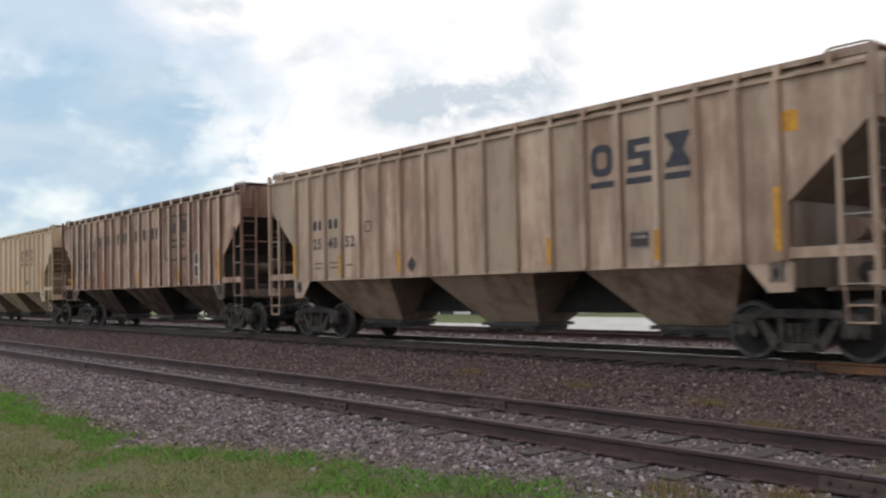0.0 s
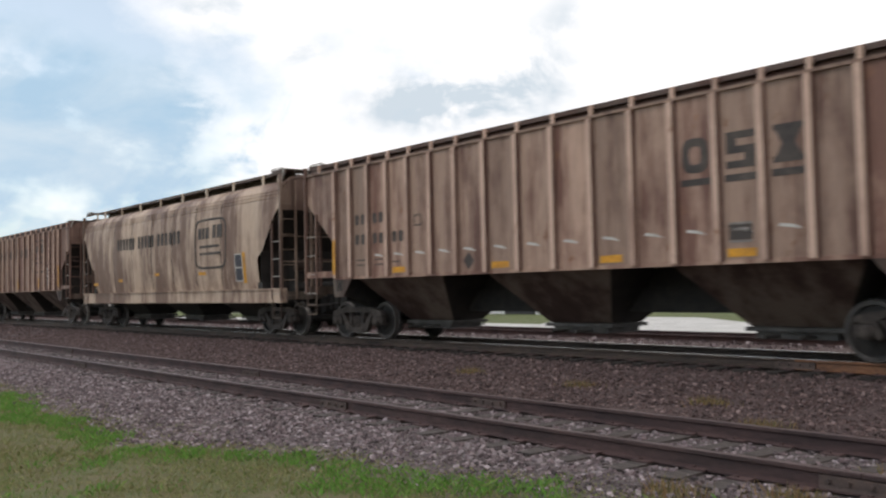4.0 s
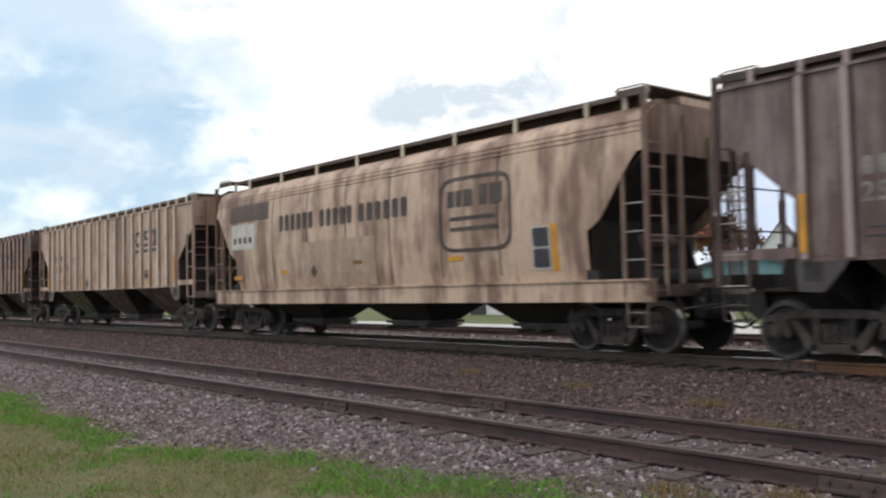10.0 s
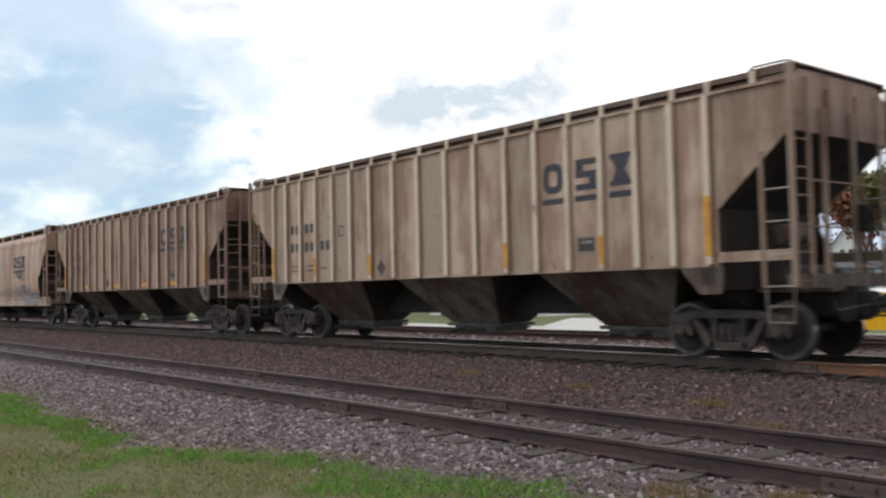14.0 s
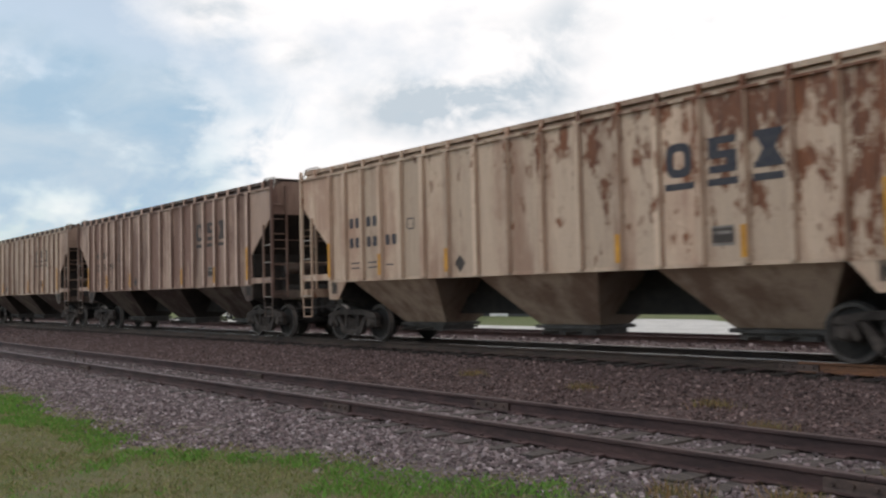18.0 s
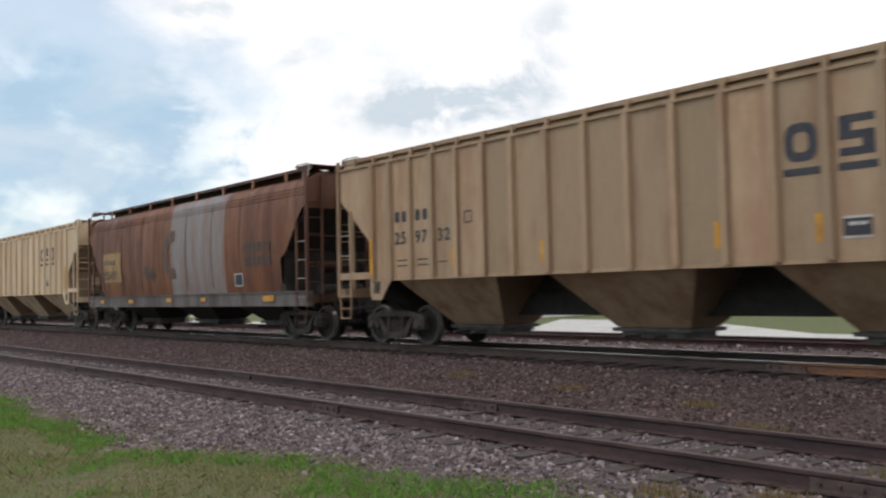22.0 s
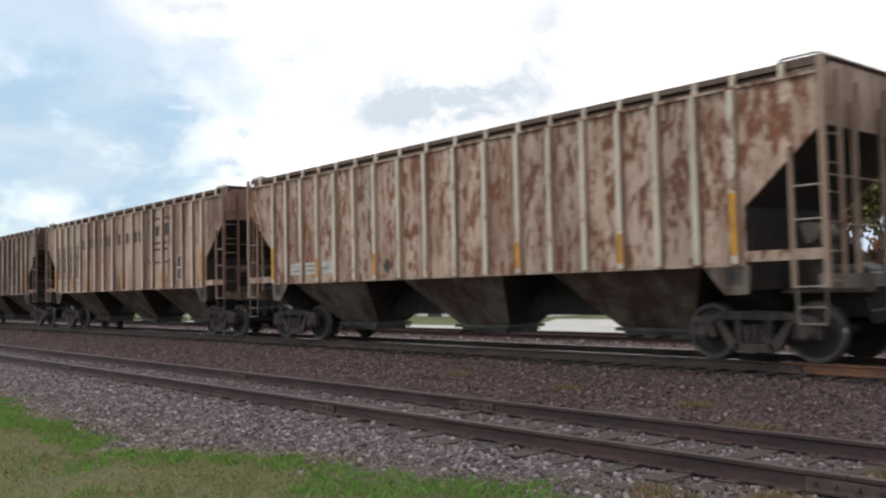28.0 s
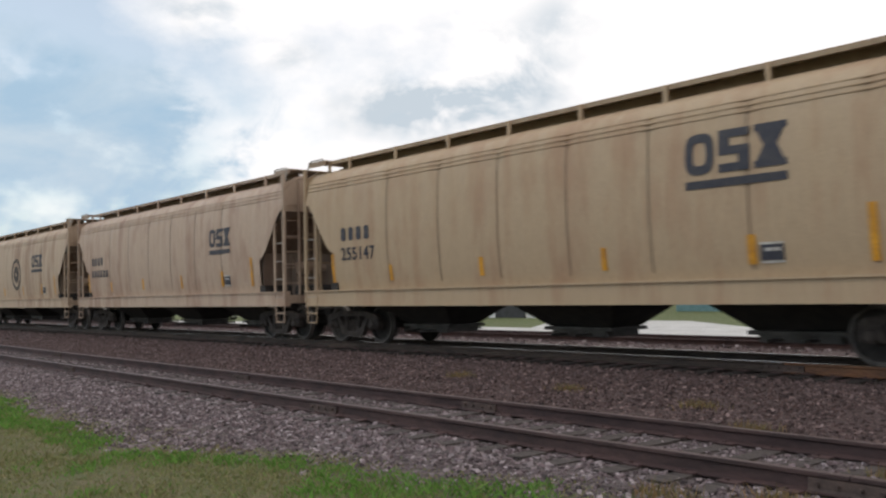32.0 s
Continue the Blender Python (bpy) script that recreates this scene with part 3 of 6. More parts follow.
def ladder_parts(car, sx, s, low, paint_mat):
    """Side ladder, end ladder, corner post and stirrup at one corner."""
    y = s * (SIDE + 0.03)
    b = Build()
    b.box(sx * 8.16 - 0.04, sx * 8.16 + 0.04, y - 0.035, y + 0.035, low, 4.45)
    part("corner_post", b, paint_mat, car)
    b = Build()
    b.box(sx * 7.66 - 0.03, sx * 7.66 + 0.03, y - 0.025, y + 0.025, low, 3.2)
    lad = part("side_ladder", b, paint_mat, car)
    for i in range(4):
        z = 1.16 + i * 0.485
        part("rung", Build().tube((sx * 7.66, y, z), (sx * 8.16, y, z), 0.014, 6), RAILPALE, lad)
    b = Build()
    yy = s * (SIDE - 0.42)
    b.box(sx * 8.19 - 0.02, sx * 8.19 + 0.03, yy - 0.025, yy + 0.025, low, 4.3)
    lad = part("end_ladder", b, ANYDARK, car)
    for i in range(7):
        z = low + 0.1 + i * 0.42
        part("rung", Build().tube((sx * 8.19, y, z), (sx * 8.19, yy, z), 0.013, 6), ANYDARK, lad)
    # stirrup step
    b = Build()
    for x in (7.68, 8.14):
        b.tube((sx * x, y, low), (sx * (x + (0.03 if x < 8 else -0.03)), y, low - 0.52), 0.018, 6)
    for z in (low - 0.28, low - 0.52):
        b.tube((sx * 7.70, y, z), (sx * 8.12, y, z), 0.018, 6)
    part("stirrup_step", b, paint_mat, car)


def end_parts(car, sx, low, paint_mat, sill_z, top, cut, longer=0.0):
    """Everything at one end: end sheet, slope sheet, bulkhead, platform, coupler, posts."""
    before = set(car.children)
    cut -= longer
    hw = SIDE - 0.02
    b = Build()
    b.prism_x([(-hw, CUT_Z1), (hw, CUT_Z1), (hw, Z_EAVE - 0.02), (1.2, 4.42), (-1.2, 4.42), (-hw, Z_EAVE - 0.02)], sx * 8.10, sx * 8.13)
    for yy in (-0.45, 0.5):
        b.box(sx * 8.13 - 0.02, sx * 8.13 + 0.04, yy - 0.03, yy + 0.03, CUT_Z1, 4.2)
    part("end_sheet", b, paint_mat, car)
    # slope sheet and bulkhead carry the shade of the end recess as colour
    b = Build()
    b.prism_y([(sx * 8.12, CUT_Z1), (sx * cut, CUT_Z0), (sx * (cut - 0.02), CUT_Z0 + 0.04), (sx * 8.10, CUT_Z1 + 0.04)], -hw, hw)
    part("slope_sheet", b, ANYUNDER, car, "slope sheet coloured dark as in shade")
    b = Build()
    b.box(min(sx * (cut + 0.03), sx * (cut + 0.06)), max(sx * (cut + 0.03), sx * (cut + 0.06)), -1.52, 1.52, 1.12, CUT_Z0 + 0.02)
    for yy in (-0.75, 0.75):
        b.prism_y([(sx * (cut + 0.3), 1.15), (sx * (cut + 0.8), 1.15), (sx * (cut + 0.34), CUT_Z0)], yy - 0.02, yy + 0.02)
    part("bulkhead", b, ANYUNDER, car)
    # platform, end sill and draft gear
    b = Build()
    b.box(min(sx * 6.9, sx * 8.2), max(sx * 6.9, sx * 8.2), -0.6, 0.6, 1.06, 1.12)
    b.box(min(sx * 8.02, sx * 8.2), max(sx * 8.02, sx * 8.2), -SIDE, SIDE, low - 0.02, low + 0.2)
    part("end_sill", b, paint_mat if sill_z else GRIME, car)
    b = Build()
    b.box(min(sx * 8.2, sx * 8.55), max(sx * 8.2, sx * 8.55), -0.2, 0.2, 0.70, 1.04)
    b.box(min(sx * 8.5, sx * 8.95), max(sx * 8.5, sx * 8.95), -0.09, 0.09, 0.76, 0.96)
    b.prism_z([(sx * 8.86, -0.17), (sx * 9.10, -0.15), (sx * 9.14, 0.02), (sx * 9.05, 0.06), (sx * 9.12, 0.19), (sx * 8.98, 0.22), (sx * 8.84, 0.12)], 0.72, 1.02)
    part("coupler", b, GRIME, car)
    b = Build()
    lever = [(8.62, -1.45, 0.98), (8.62, -1.3, 0.80), (8.62, -0.3, 0.86), (8.8, -0.12, 0.9)]
    for p, q in zip(lever, lever[1:]):
        b.tube((sx * p[0], p[1], p[2]), (sx * q[0], q[1], q[2]), 0.016, 6)
    part("uncoupling_lever", b, RIMM, car)
    b = Build()
    b.prism_y([(sx * 8.16, 1.06), (sx * 8.42, 1.06), (sx * 8.42, 0.66), (sx * 8.3, 0.6), (sx * 8.16, 0.6)], -0.34, 0.34)
    part("striker_plate", b, GRIME, car)
    b = Build()
    hose = [(8.6, 0.35, 0.8), (8.75, 0.35, 0.55), (8.95, 0.28, 0.42), (9.1, 0.2, 0.45)]
    for p, q in zip(hose, hose[1:]):
        b.tube((sx * p[0], p[1], p[2]), (sx * q[0], q[1], q[2]), 0.025, 6)
    part("air_hose", b, GRIME, car)
    # posts between platform and end sheet
    for yy in (-0.62, 0.30):
        b = Build().box(min(sx * 8.12, sx * 8.19), max(sx * 8.12, sx * 8.19), yy - 0.035, yy + 0.035, low, CUT_Z1 + 0.4)
        part("end_post", b, ANYDARK, car)
    b = Build()
    for z in (2.05, 2.75):
        b.tube((sx * 8.17, -SIDE, z), (sx * 8.17, SIDE, z), 0.015, 6)
    part("crossover_rail", b, ANYDARK, car)
    # cross platform on the roof
    b = Build()
    for k in range(5):
        x = 7.45 + k * 0.15
        b.box(min(sx * x, sx * (x + 0.13)), max(sx * x, sx * (x + 0.13)), -1.45, 1.45, top, top + 0.03)
    b.box(min(sx * 7.45, sx * 8.18), max(sx * 7.45, sx * 8.18), -1.45, -1.40, top - 0.1, top)
    b.box(min(sx * 7.45, sx * 8.18), max(sx * 7.45, sx * 8.18), 1.40, 1.45, top - 0.1, top)
    part("roof_platform", b, ANYROOF, car)
    for s in (-1, 1):
        b = Build()
        y = s * (SIDE - 0.1)
        loop = [(7.45, y, top), (7.47, y, top + 0.03), (7.52, y, top + 0.06), (8.05, y, top + 0.06), (8.15, y, top + 0.03), (8.18, y + s * 0.08, top - 0.3)]
        for p, q in zip(loop, loop[1:]):
            b.tube((sx * p[0], p[1], p[2]), (sx * q[0], q[1], q[2]), 0.017, 6)
        part("roof_grab_rail", b, RAILPALE, car, "pale bent tubular grab rail")
    for s in (-1, 1):
        ladder_parts(car, sx, s, low, paint_mat)
    for o in set(car.children) - before:
        o.location.x += sx * longer


def brake_gear(car, paint_mat, longer=0.0):
    before = set(car.children)
    ring = [(0.27 + 0.016 * math.cos(k * math.tau / 6), 0.016 * math.sin(k * math.tau / 6)) for k in range(7)]
    w = part("brake_wheel", Build().lathe_y(ring, 0, 0, 20), GRIME, car)
    part("hub", Build().lathe_y([(0.0, -0.02), (0.05, -0.02), (0.05, 0.02), (0.0, 0.02)], 0, 0, 10), GRIME, w)
    for k in range(5):
        a = k * math.tau / 5
        part("spoke", Build().tube((0.04 * math.cos(a), 0, 0.04 * math.sin(a)), (0.265 * math.cos(a), 0, 0.265 * math.sin(a)), 0.013, 5), GRIME, w)
    w.matrix_basis = pose(8.36, 0.45, 2.2, 0, 0, 90)
    b = Build().box(8.14, 8.32, 0.3, 0.6, 2.0, 2.42)
    part("hand_brake_housing", b, GRIME, car)
    b = Build()
    b.tube((7.42, -0.75, 1.98), (7.42, -0.05, 1.98), 0.17, 14)
    b.tube((7.42, -0.05, 1.98), (7.42, 0.15, 1.98), 0.1, 10)
    part("brake_cylinder", b, paint_mat, car)
    b = Build()
    b.tube((7.7, -0.9, 1.32), (7.7, 0.4, 1.32), 0.17, 14)
    part("air_reservoir", b, GRIME, car)
    for o in set(car.children) - before:
        o.location.x += longer


def hopper_parts(car, top, hy, paint_mat, through_sill=True):
    for cx in (-4.62, 0.06, 4.62):
        b = Build()
        a, y0, c, y1, z1 = 1.62, hy, 0.8, 0.46, 0.48
        v = [(cx - a, -y0, top), (cx + a, -y0, top), (cx + a, y0, top), (cx - a, y0, top),
             (cx - c, -y1, z1), (cx + c, -y1, z1), (cx + c, y1, z1), (cx - c, y1, z1)]
        b.add(v, [(0, 1, 5, 4), (1, 2, 6, 5), (2, 3, 7, 6), (3, 0, 4, 7), (4, 5, 6, 7), (3, 2, 1, 0)])
        # faces towards the car ends are coloured dark, as shade would leave them
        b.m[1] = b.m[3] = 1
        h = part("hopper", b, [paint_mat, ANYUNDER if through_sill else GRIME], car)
        h["label"] = "sloping discharge hopper darkened by grime and painted shade"
        b = Build()
        b.box(cx - c - 0.06, cx + c + 0.06, -0.55, 0.55, 0.4, 0.47)
        b.box(cx - 0.7, cx + 0.7, -0.48, 0.48, 0.28, 0.4)
        b.tube((cx - 0.3, -0.95, 0.33), (cx - 0.3, 0.95, 0.33), 0.03, 6)
        b.tube((cx + 0.3, -0.95, 0.33), (cx + 0.3, 0.95, 0.33), 0.03, 6)
        part("outlet_gate", b, STEELBOX, h)
    part("floor_sheet", Build().box(-6.8, 6.8, -hy, hy, top, top + 0.03), GRIME, car)
    if through_sill:
        sill = part("center_sill", Build().box(-8.6, 8.6, -0.17, 0.17, 0.68, 1.14), GRIME, car)
        # added plate, keeps the bright background from showing between the hoppers
        part("web_plate", Build().box(-6.8, 6.8, -0.03, 0.03, 1.14, top), GRIME, sill)
    else:
        for x0 in (-8.4, 6.1):
            part("stub_sill", Build().box(x0, x0 + 2.3, -0.17, 0.17, 0.68, 1.14), GRIME, car)
    for sx in (-1, 1):
        b = Build()
        b.prism_x([(-SIDE, 1.5), (-SIDE, 1.2), (-0.5, 0.74), (0.5, 0.74), (SIDE, 1.2), (SIDE, 1.5)], sx * 6.9 - 0.14, sx * 6.9 + 0.14)
        part("body_bolster", b, GRIME, car)


def roof_fittings(car, z0, posts, edge, top, end=7.6):
    """Running boards with their upright brackets, and the row of hatches between them."""
    for s in (-1, 1):
        b = Build()
        y0, y1 = s * (edge + 0.012), s * (edge - 0.46)
        # the inner skirt is added to close the bright gap below the board
        b.prism_x([(y0, top - 0.09), (y0, top), (y1, top), (y1, top - 0.3), (y1 + s * 0.02, top - 0.3), (y1 + s * 0.02, top - 0.025), (y0 - s * 0.02, top - 0.025), (y0 - s * 0.02, top - 0.09)], -end, end)
        board = part("running_board", b, ANYROOF, car)
        row = Build()
        for x in posts:
            b = Build() if s == -1 else row
            y0, y1 = sorted((s * (edge + 0.012), s * (edge + 0.06)))
            b.box(x - 0.04, x + 0.04, y0, y1, z0 - 0.03, top - 0.01)
            if s == -1:
                part("board_bracket", b, ANYRIB, board)
        if s == 1:
            part("bracket_row", row, ANYRIB, board)
    for i in range(8):
        x = -6.6 + i * 1.886
        b = Build()
        b.prism_x([(-0.46, 4.44), (0.46, 4.44), (0.50, 4.55), (0.42, 4.60), (-0.42, 4.60), (-0.50, 4.55)], x - 0.86, x + 0.86)
        for q in (-0.6, 0.6):
            b.box(x + q - 0.03, x + q + 0.03, -0.52, 0.52, 4.58, 4.62)
        part("roof_hatch", b, ANYROOF, car)


def ribbed_car():
    car = new("covered_hopper_car")
    ribs = RIBS
    cut, end = 7.12, 8.13 + LONGER
    for s in (-1, 1):
        # the sheets between ribs, each its own panel on the side that faces the lawn
        ends = [[(sx * ribs[-1], Z_LOW), (sx * cut, Z_LOW), (sx * cut, CUT_Z0), (sx * end, CUT_Z1), (sx * end, Z_EAVE), (sx * ribs[-1], Z_EAVE)] for sx in (-1, 1)]
        if s == -1:
            for x0, x1 in zip(ribs, ribs[1:]):
                part("side_panel", Build().prism_y([(x0, Z_LOW), (x1, Z_LOW), (x1, Z_EAVE), (x0, Z_EAVE)], -SIDE, -SIDE + 0.03), ANY, car)
            for poly in ends:
                part("side_panel", Build().prism_y(poly, -SIDE, -SIDE + 0.03), ANY, car)
        else:
            part("side_sheet", Build().prism_y([(-cut, Z_LOW), (cut, Z_LOW), (cut, CUT_Z0), (end, CUT_Z1), (end, Z_EAVE), (-end, Z_EAVE), (-end, CUT_Z1), (-cut, CUT_Z0)], SIDE, SIDE - 0.03), ANY, car)
        b = Build()
        b.box(-cut, cut, min(s * (SIDE - 0.12), s * (SIDE + 0.01)), max(s * (SIDE - 0.12), s * (SIDE + 0.01)), Z_LOW - 0.07, Z_LOW - 0.004)
        for sx in (-1, 1):
            b.box(min(sx * cut, sx * (end - 0.01)), max(sx * cut, sx * (end - 0.01)), min(s * (SIDE - 0.05), s * (SIDE + 0.04)), max(s * (SIDE - 0.05), s * (SIDE + 0.04)), 1.55, 1.71)
        part("side_sill", b, ANY, car)
        b = Build()
        b.box(-end - 0.01, end + 0.01, min(s * (SIDE - 0.02), s * (SIDE + 0.05)), max(s * (SIDE - 0.02), s * (SIDE + 0.05)), Z_EAVE - 0.035, Z_EAVE + 0.01)
        part("top_plate", b, ANY, car)
        row = Build()
        for x in ribs:
            y0, y1 = s * (SIDE - 0.002), s * (SIDE + 0.088)
            b = Build() if s == -1 else row
            k = len(b.m)
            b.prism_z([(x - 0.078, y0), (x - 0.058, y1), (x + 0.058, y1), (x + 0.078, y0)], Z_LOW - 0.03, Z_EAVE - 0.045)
            # both flanks of the rib get the darker tone, a painted shade line
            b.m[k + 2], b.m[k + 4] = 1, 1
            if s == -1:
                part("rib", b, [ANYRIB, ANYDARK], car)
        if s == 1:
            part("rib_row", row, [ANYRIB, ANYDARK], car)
        for sx in (-1, 1):
            b = Build()
            y0, y1 = sorted((s * (SIDE - 0.03), s * (SIDE + 0.0)))
            ring = [(sx * (6.75 + 0.055 * math.cos(a)), 1.36 + 0.09 * math.sin(a)) for a in [i * math.tau / 12 for i in range(12)]]
            b.prism_y([(sx * 6.36, 1.50), (sx * 7.18, 1.50), (sx * 7.14, 1.06), (sx * 6.75, 1.05)], y0, y1)
            g = part("bolster_gusset", b, ANYEND, car)
            # the plate is solid; a dark oval on it imitates the shaded hole
            b = Build().prism_y([(x + sx * 0.13, z - 0.02) for x, z in ring], y0 - 0.004 if s < 0 else y0, y1 + 0.004 if s > 0 else y1)
            part("gusset_hole", b, GRIME, g)
    b = Build()
    b.prism_x([(-SIDE, Z_EAVE - 0.01), (-1.50, Z_EAVE + 0.015), (-1.38, 4.42), (-0.62, 4.45), (0.62, 4.45), (1.38, 4.42), (1.50, Z_EAVE + 0.015), (SIDE, Z_EAVE - 0.01), (0.6, 4.34), (-0.6, 4.34)], -end + 0.01, end - 0.01)
    part("roof", b, ANYROOF, car)
    for sx in (-1, 1):
        end_parts(car, sx, 1.14, ANYEND, True, 4.47, cut, LONGER)
    brake_gear(car, ANYEND, LONGER)
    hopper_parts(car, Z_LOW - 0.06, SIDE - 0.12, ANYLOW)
    roof_fittings(car, Z_EAVE, [r for r in ribs] + [-7.8, 7.8], SIDE - 0.06, 4.46, 7.6 + LONGER)
    for x in (-6.9, 6.9):
        make_truck(car, x)
    return car


def belly(z):
    """Half width of a round-sided car at height z."""
    prof = [(1.26, 1.50), (1.6, 1.57), (2.3, 1.625), (3.0, 1.63), (3.6, 1.60), (3.92, 1.55), (4.02, 1.53), (4.18, 1.45), (4.30, 1.30), (4.38, 1.08), (4.42, 0.5)]
    for (a, ya), (c, yc) in zip(prof, prof[1:]):
        if z <= c:
            return ya + (yc - ya) * (z - a) / (c - a)
    return 0.5


def round_car():
    car = new("covered_hopper_car")
    zs_mid = [1.27, 1.45, 1.7, 2.0, 2.3, 2.65, 3.0, 3.3, 3.6, 3.8, 3.92, 4.02, 4.10, 4.18, 4.24, 4.30, 4.34, 4.38, 4.40, 4.42]
    seams = [-6.48 + i * 1.83 for i in range(8)]
    for s in (-1, 1):
        b = Build()
        for x0, x1, steps in ((-CUT_X, CUT_X, 112), (CUT_X, 8.16, 8), (-8.16, -CUT_X, 8)):
            v, f = [], []
            for i in range(steps + 1):
                x = x0 + (x1 - x0) * i / steps
                low = 1.27
                if abs(x) > CUT_X + 1e-6 or (steps == 8):
                    k = min(1.0, max(0.0, (abs(x) - CUT_X) / 1.12))
                    low = 2.2 + 1.3 * (0.35 * k + 0.65 * k * k if k < 0.3 else k - 0.1365 * (1 - k) / 0.7)
                for j, z in enumerate(zs_mid):
                    zz = low + (z - 1.27) * (4.42 - low) / (4.42 - 1.27)
                    pinch = 0.022 * sum(math.exp(-((x - q) / 0.10) ** 2) for q in seams) if zz < 4.4 else 0
                    v.append((x, s * (belly(zz) - pinch), zz))
            m = len(zs_mid)
            for i in range(steps):
                for j in range(m - 1):
                    f.append((i * m + j, i * m + m + j, i * m + m + j + 1, i * m + j + 1))
            b.add(v, f)
        me = b.mesh("side_shell", [ANY])
        me.polygons.foreach_set("use_smooth", [True] * len(me.polygons))
        part("side_shell", me, None, car)
        for q in seams[1:-1]:
            b = Build()
            v, f = [], []
            for k, z in enumerate(zs_mid[1:11]):
                v += [(q - 0.016, s * (belly(z) - 0.014), z), (q + 0.016, s * (belly(z) - 0.014), z)]
                if k:
                    f.append((2 * k - 2, 2 * k - 1, 2 * k + 1, 2 * k))
            b.add(v, f)
            part("weld_seam", b, ANYUNDER, car)
        for z in (3.86, 3.95, 4.04):
            b = Build()
            y = belly(z)
            b.prism_x([(s * (y - 0.01), z - 0.018), (s * (y + 0.016), z - 0.012), (s * (y + 0.016), z + 0.008), (s * (y - 0.02), z + 0.018)], -8.14, 8.14)
            part("roof_seam", b, ANY, car)
        b = Build()
        y0, y1 = sorted((s * 1.60, s * 1.44))
        b.box(-8.2, 8.2, y0, y1, 0.92, 1.285)
        b.box(-8.2, 8.2, min(s * 1.44, s * 1.64), max(s * 1.44, s * 1.64), 1.285, 1.32)
        part("side_sill", b, ANY, car)
    b = Build().box(-8.14, 8.14, -0.52, 0.52, 4.40, 4.54)
    part("roof", b, ANY, car)
    for sx in (-1, 1):
        end_parts(car, sx, 1.02, ANYEND, True, 4.6, CUT_X)
    brake_gear(car, ANYEND)
    hopper_parts(car, 1.2, 1.38, GRIME, False)
    roof_fittings(car, 4.26, [-6.6 + i * 1.886 for i in range(8)] + [7.5, -7.5], 1.22, 4.62)
    for x in (-6.9, 6.9):
        make_truck(car, x)
    return car

# ---- markings, drawn as plain shapes on the car sides ----


def flat(b, polys, y):
    for poly in polys:
        b.prism_y(poly, y, y + 0.004)
    return b


def rect(x, z, w, h, lean=0.0):
    return [(x, z), (x + w, z + lean * w), (x + w, z + h + lean * w), (x, z + h)]


def ring_mesh_into(b, x, z, w, h, t, y, n=20, e=3.2):
    """A closed rounded ring in one piece."""
    def pt(a, rw, rh):
        c, s = math.cos(a), math.sin(a)
        return (x + w / 2 + rw * math.copysign(abs(c) ** (2 / e), c), z + h / 2 + rh * math.copysign(abs(s) ** (2 / e), s))
    v, f = [], []
    for yy in (y, y + 0.004):
        for i in range(n):
            a = i * math.tau / n
            o, q = pt(a, w / 2, h / 2), pt(a, w / 2 - t, h / 2 - t)
            v += [(o[0], yy, o[1]), (q[0], yy, q[1])]
    for i in range(n):
        j = (i + 1) % n
        f += [(2 * i, 2 * j, 2 * j + 1, 2 * i + 1), (2 * n + 2 * j, 2 * n + 2 * i, 2 * n + 2 * i + 1, 2 * n + 2 * j + 1),
              (2 * i, 2 * n + 2 * i, 2 * n + 2 * j, 2 * j), (2 * i + 1, 2 * j + 1, 2 * n + 2 * j + 1, 2 * n + 2 * i + 1)]
    b.add(v, f)
    return b


def slab_poly(x, z, w, h):
    """A block with a notch in either side."""
    t = h * 0.2
    return [(x, z), (x + w, z), (x + w, z + 3 * t), (x + 0.36 * w, z + 3 * t), (x + 0.36 * w, z + 4 * t), (x + w, z + 4 * t), (x + w, z + h), (x, z + h),
            (x, z + 2 * t), (x + 0.64 * w, z + 2 * t), (x + 0.64 * w, z + t), (x, z + t)]


def glass_poly(x, z, w, h):
    """An hourglass with a foot and a cap."""
    t, m = h * 0.16, w / 2
    return [(x, z), (x + w, z), (x + w, z + t), (x + 0.92 * w, z + t), (x + m + 0.2 * w, z + h / 2), (x + 0.92 * w, z + h - t), (x + w, z + h - t), (x + w, z + h),
            (x, z + h), (x, z + h - t), (x + 0.08 * w, z + h - t), (x + m - 0.2 * w, z + h / 2), (x + 0.08 * w, z + t), (x, z + t)]


def emblem(car, xs, z, w, h, y, ink, one_bar=False):
    """The railway's mark: ring, slab and hourglass over bars."""
    for xx, fn in zip(xs, (None, slab_poly, glass_poly)):
        b = flat(Build(), [fn(xx, z, w, h)], y) if fn else ring_mesh_into(Build(), xx, z, w, h, w * 0.27, y)
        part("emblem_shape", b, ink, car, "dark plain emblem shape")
        if not one_bar:
            part("emblem_bar", flat(Build(), [rect(xx - 0.03, z - 0.2, w + 0.06, 0.11)], y), ink, car)
    if one_bar:
        part("emblem_bar", flat(Build(), [rect(xs[0], z - 0.22, xs[2] - xs[0] + w, 0.13)], y), ink, car)


def ribbon(b, pts, w, y):
    """A sprayed line of even width through the points."""
    v, f = [], []
    for k, (x, z) in enumerate(pts):
        p, q = pts[max(0, k - 1)], pts[min(len(pts) - 1, k + 1)]
        d = math.hypot(q[0] - p[0], q[1] - p[1]) or 1.0
        nx, nz = -(q[1] - p[1]) / d * w / 2, (q[0] - p[0]) / d * w / 2
        v += [(x - nx, y, z - nz), (x + nx, y, z + nz)]
        if k:
            f.append((2 * k - 2, 2 * k - 1, 2 * k + 1, 2 * k))
    b.add(v, f)


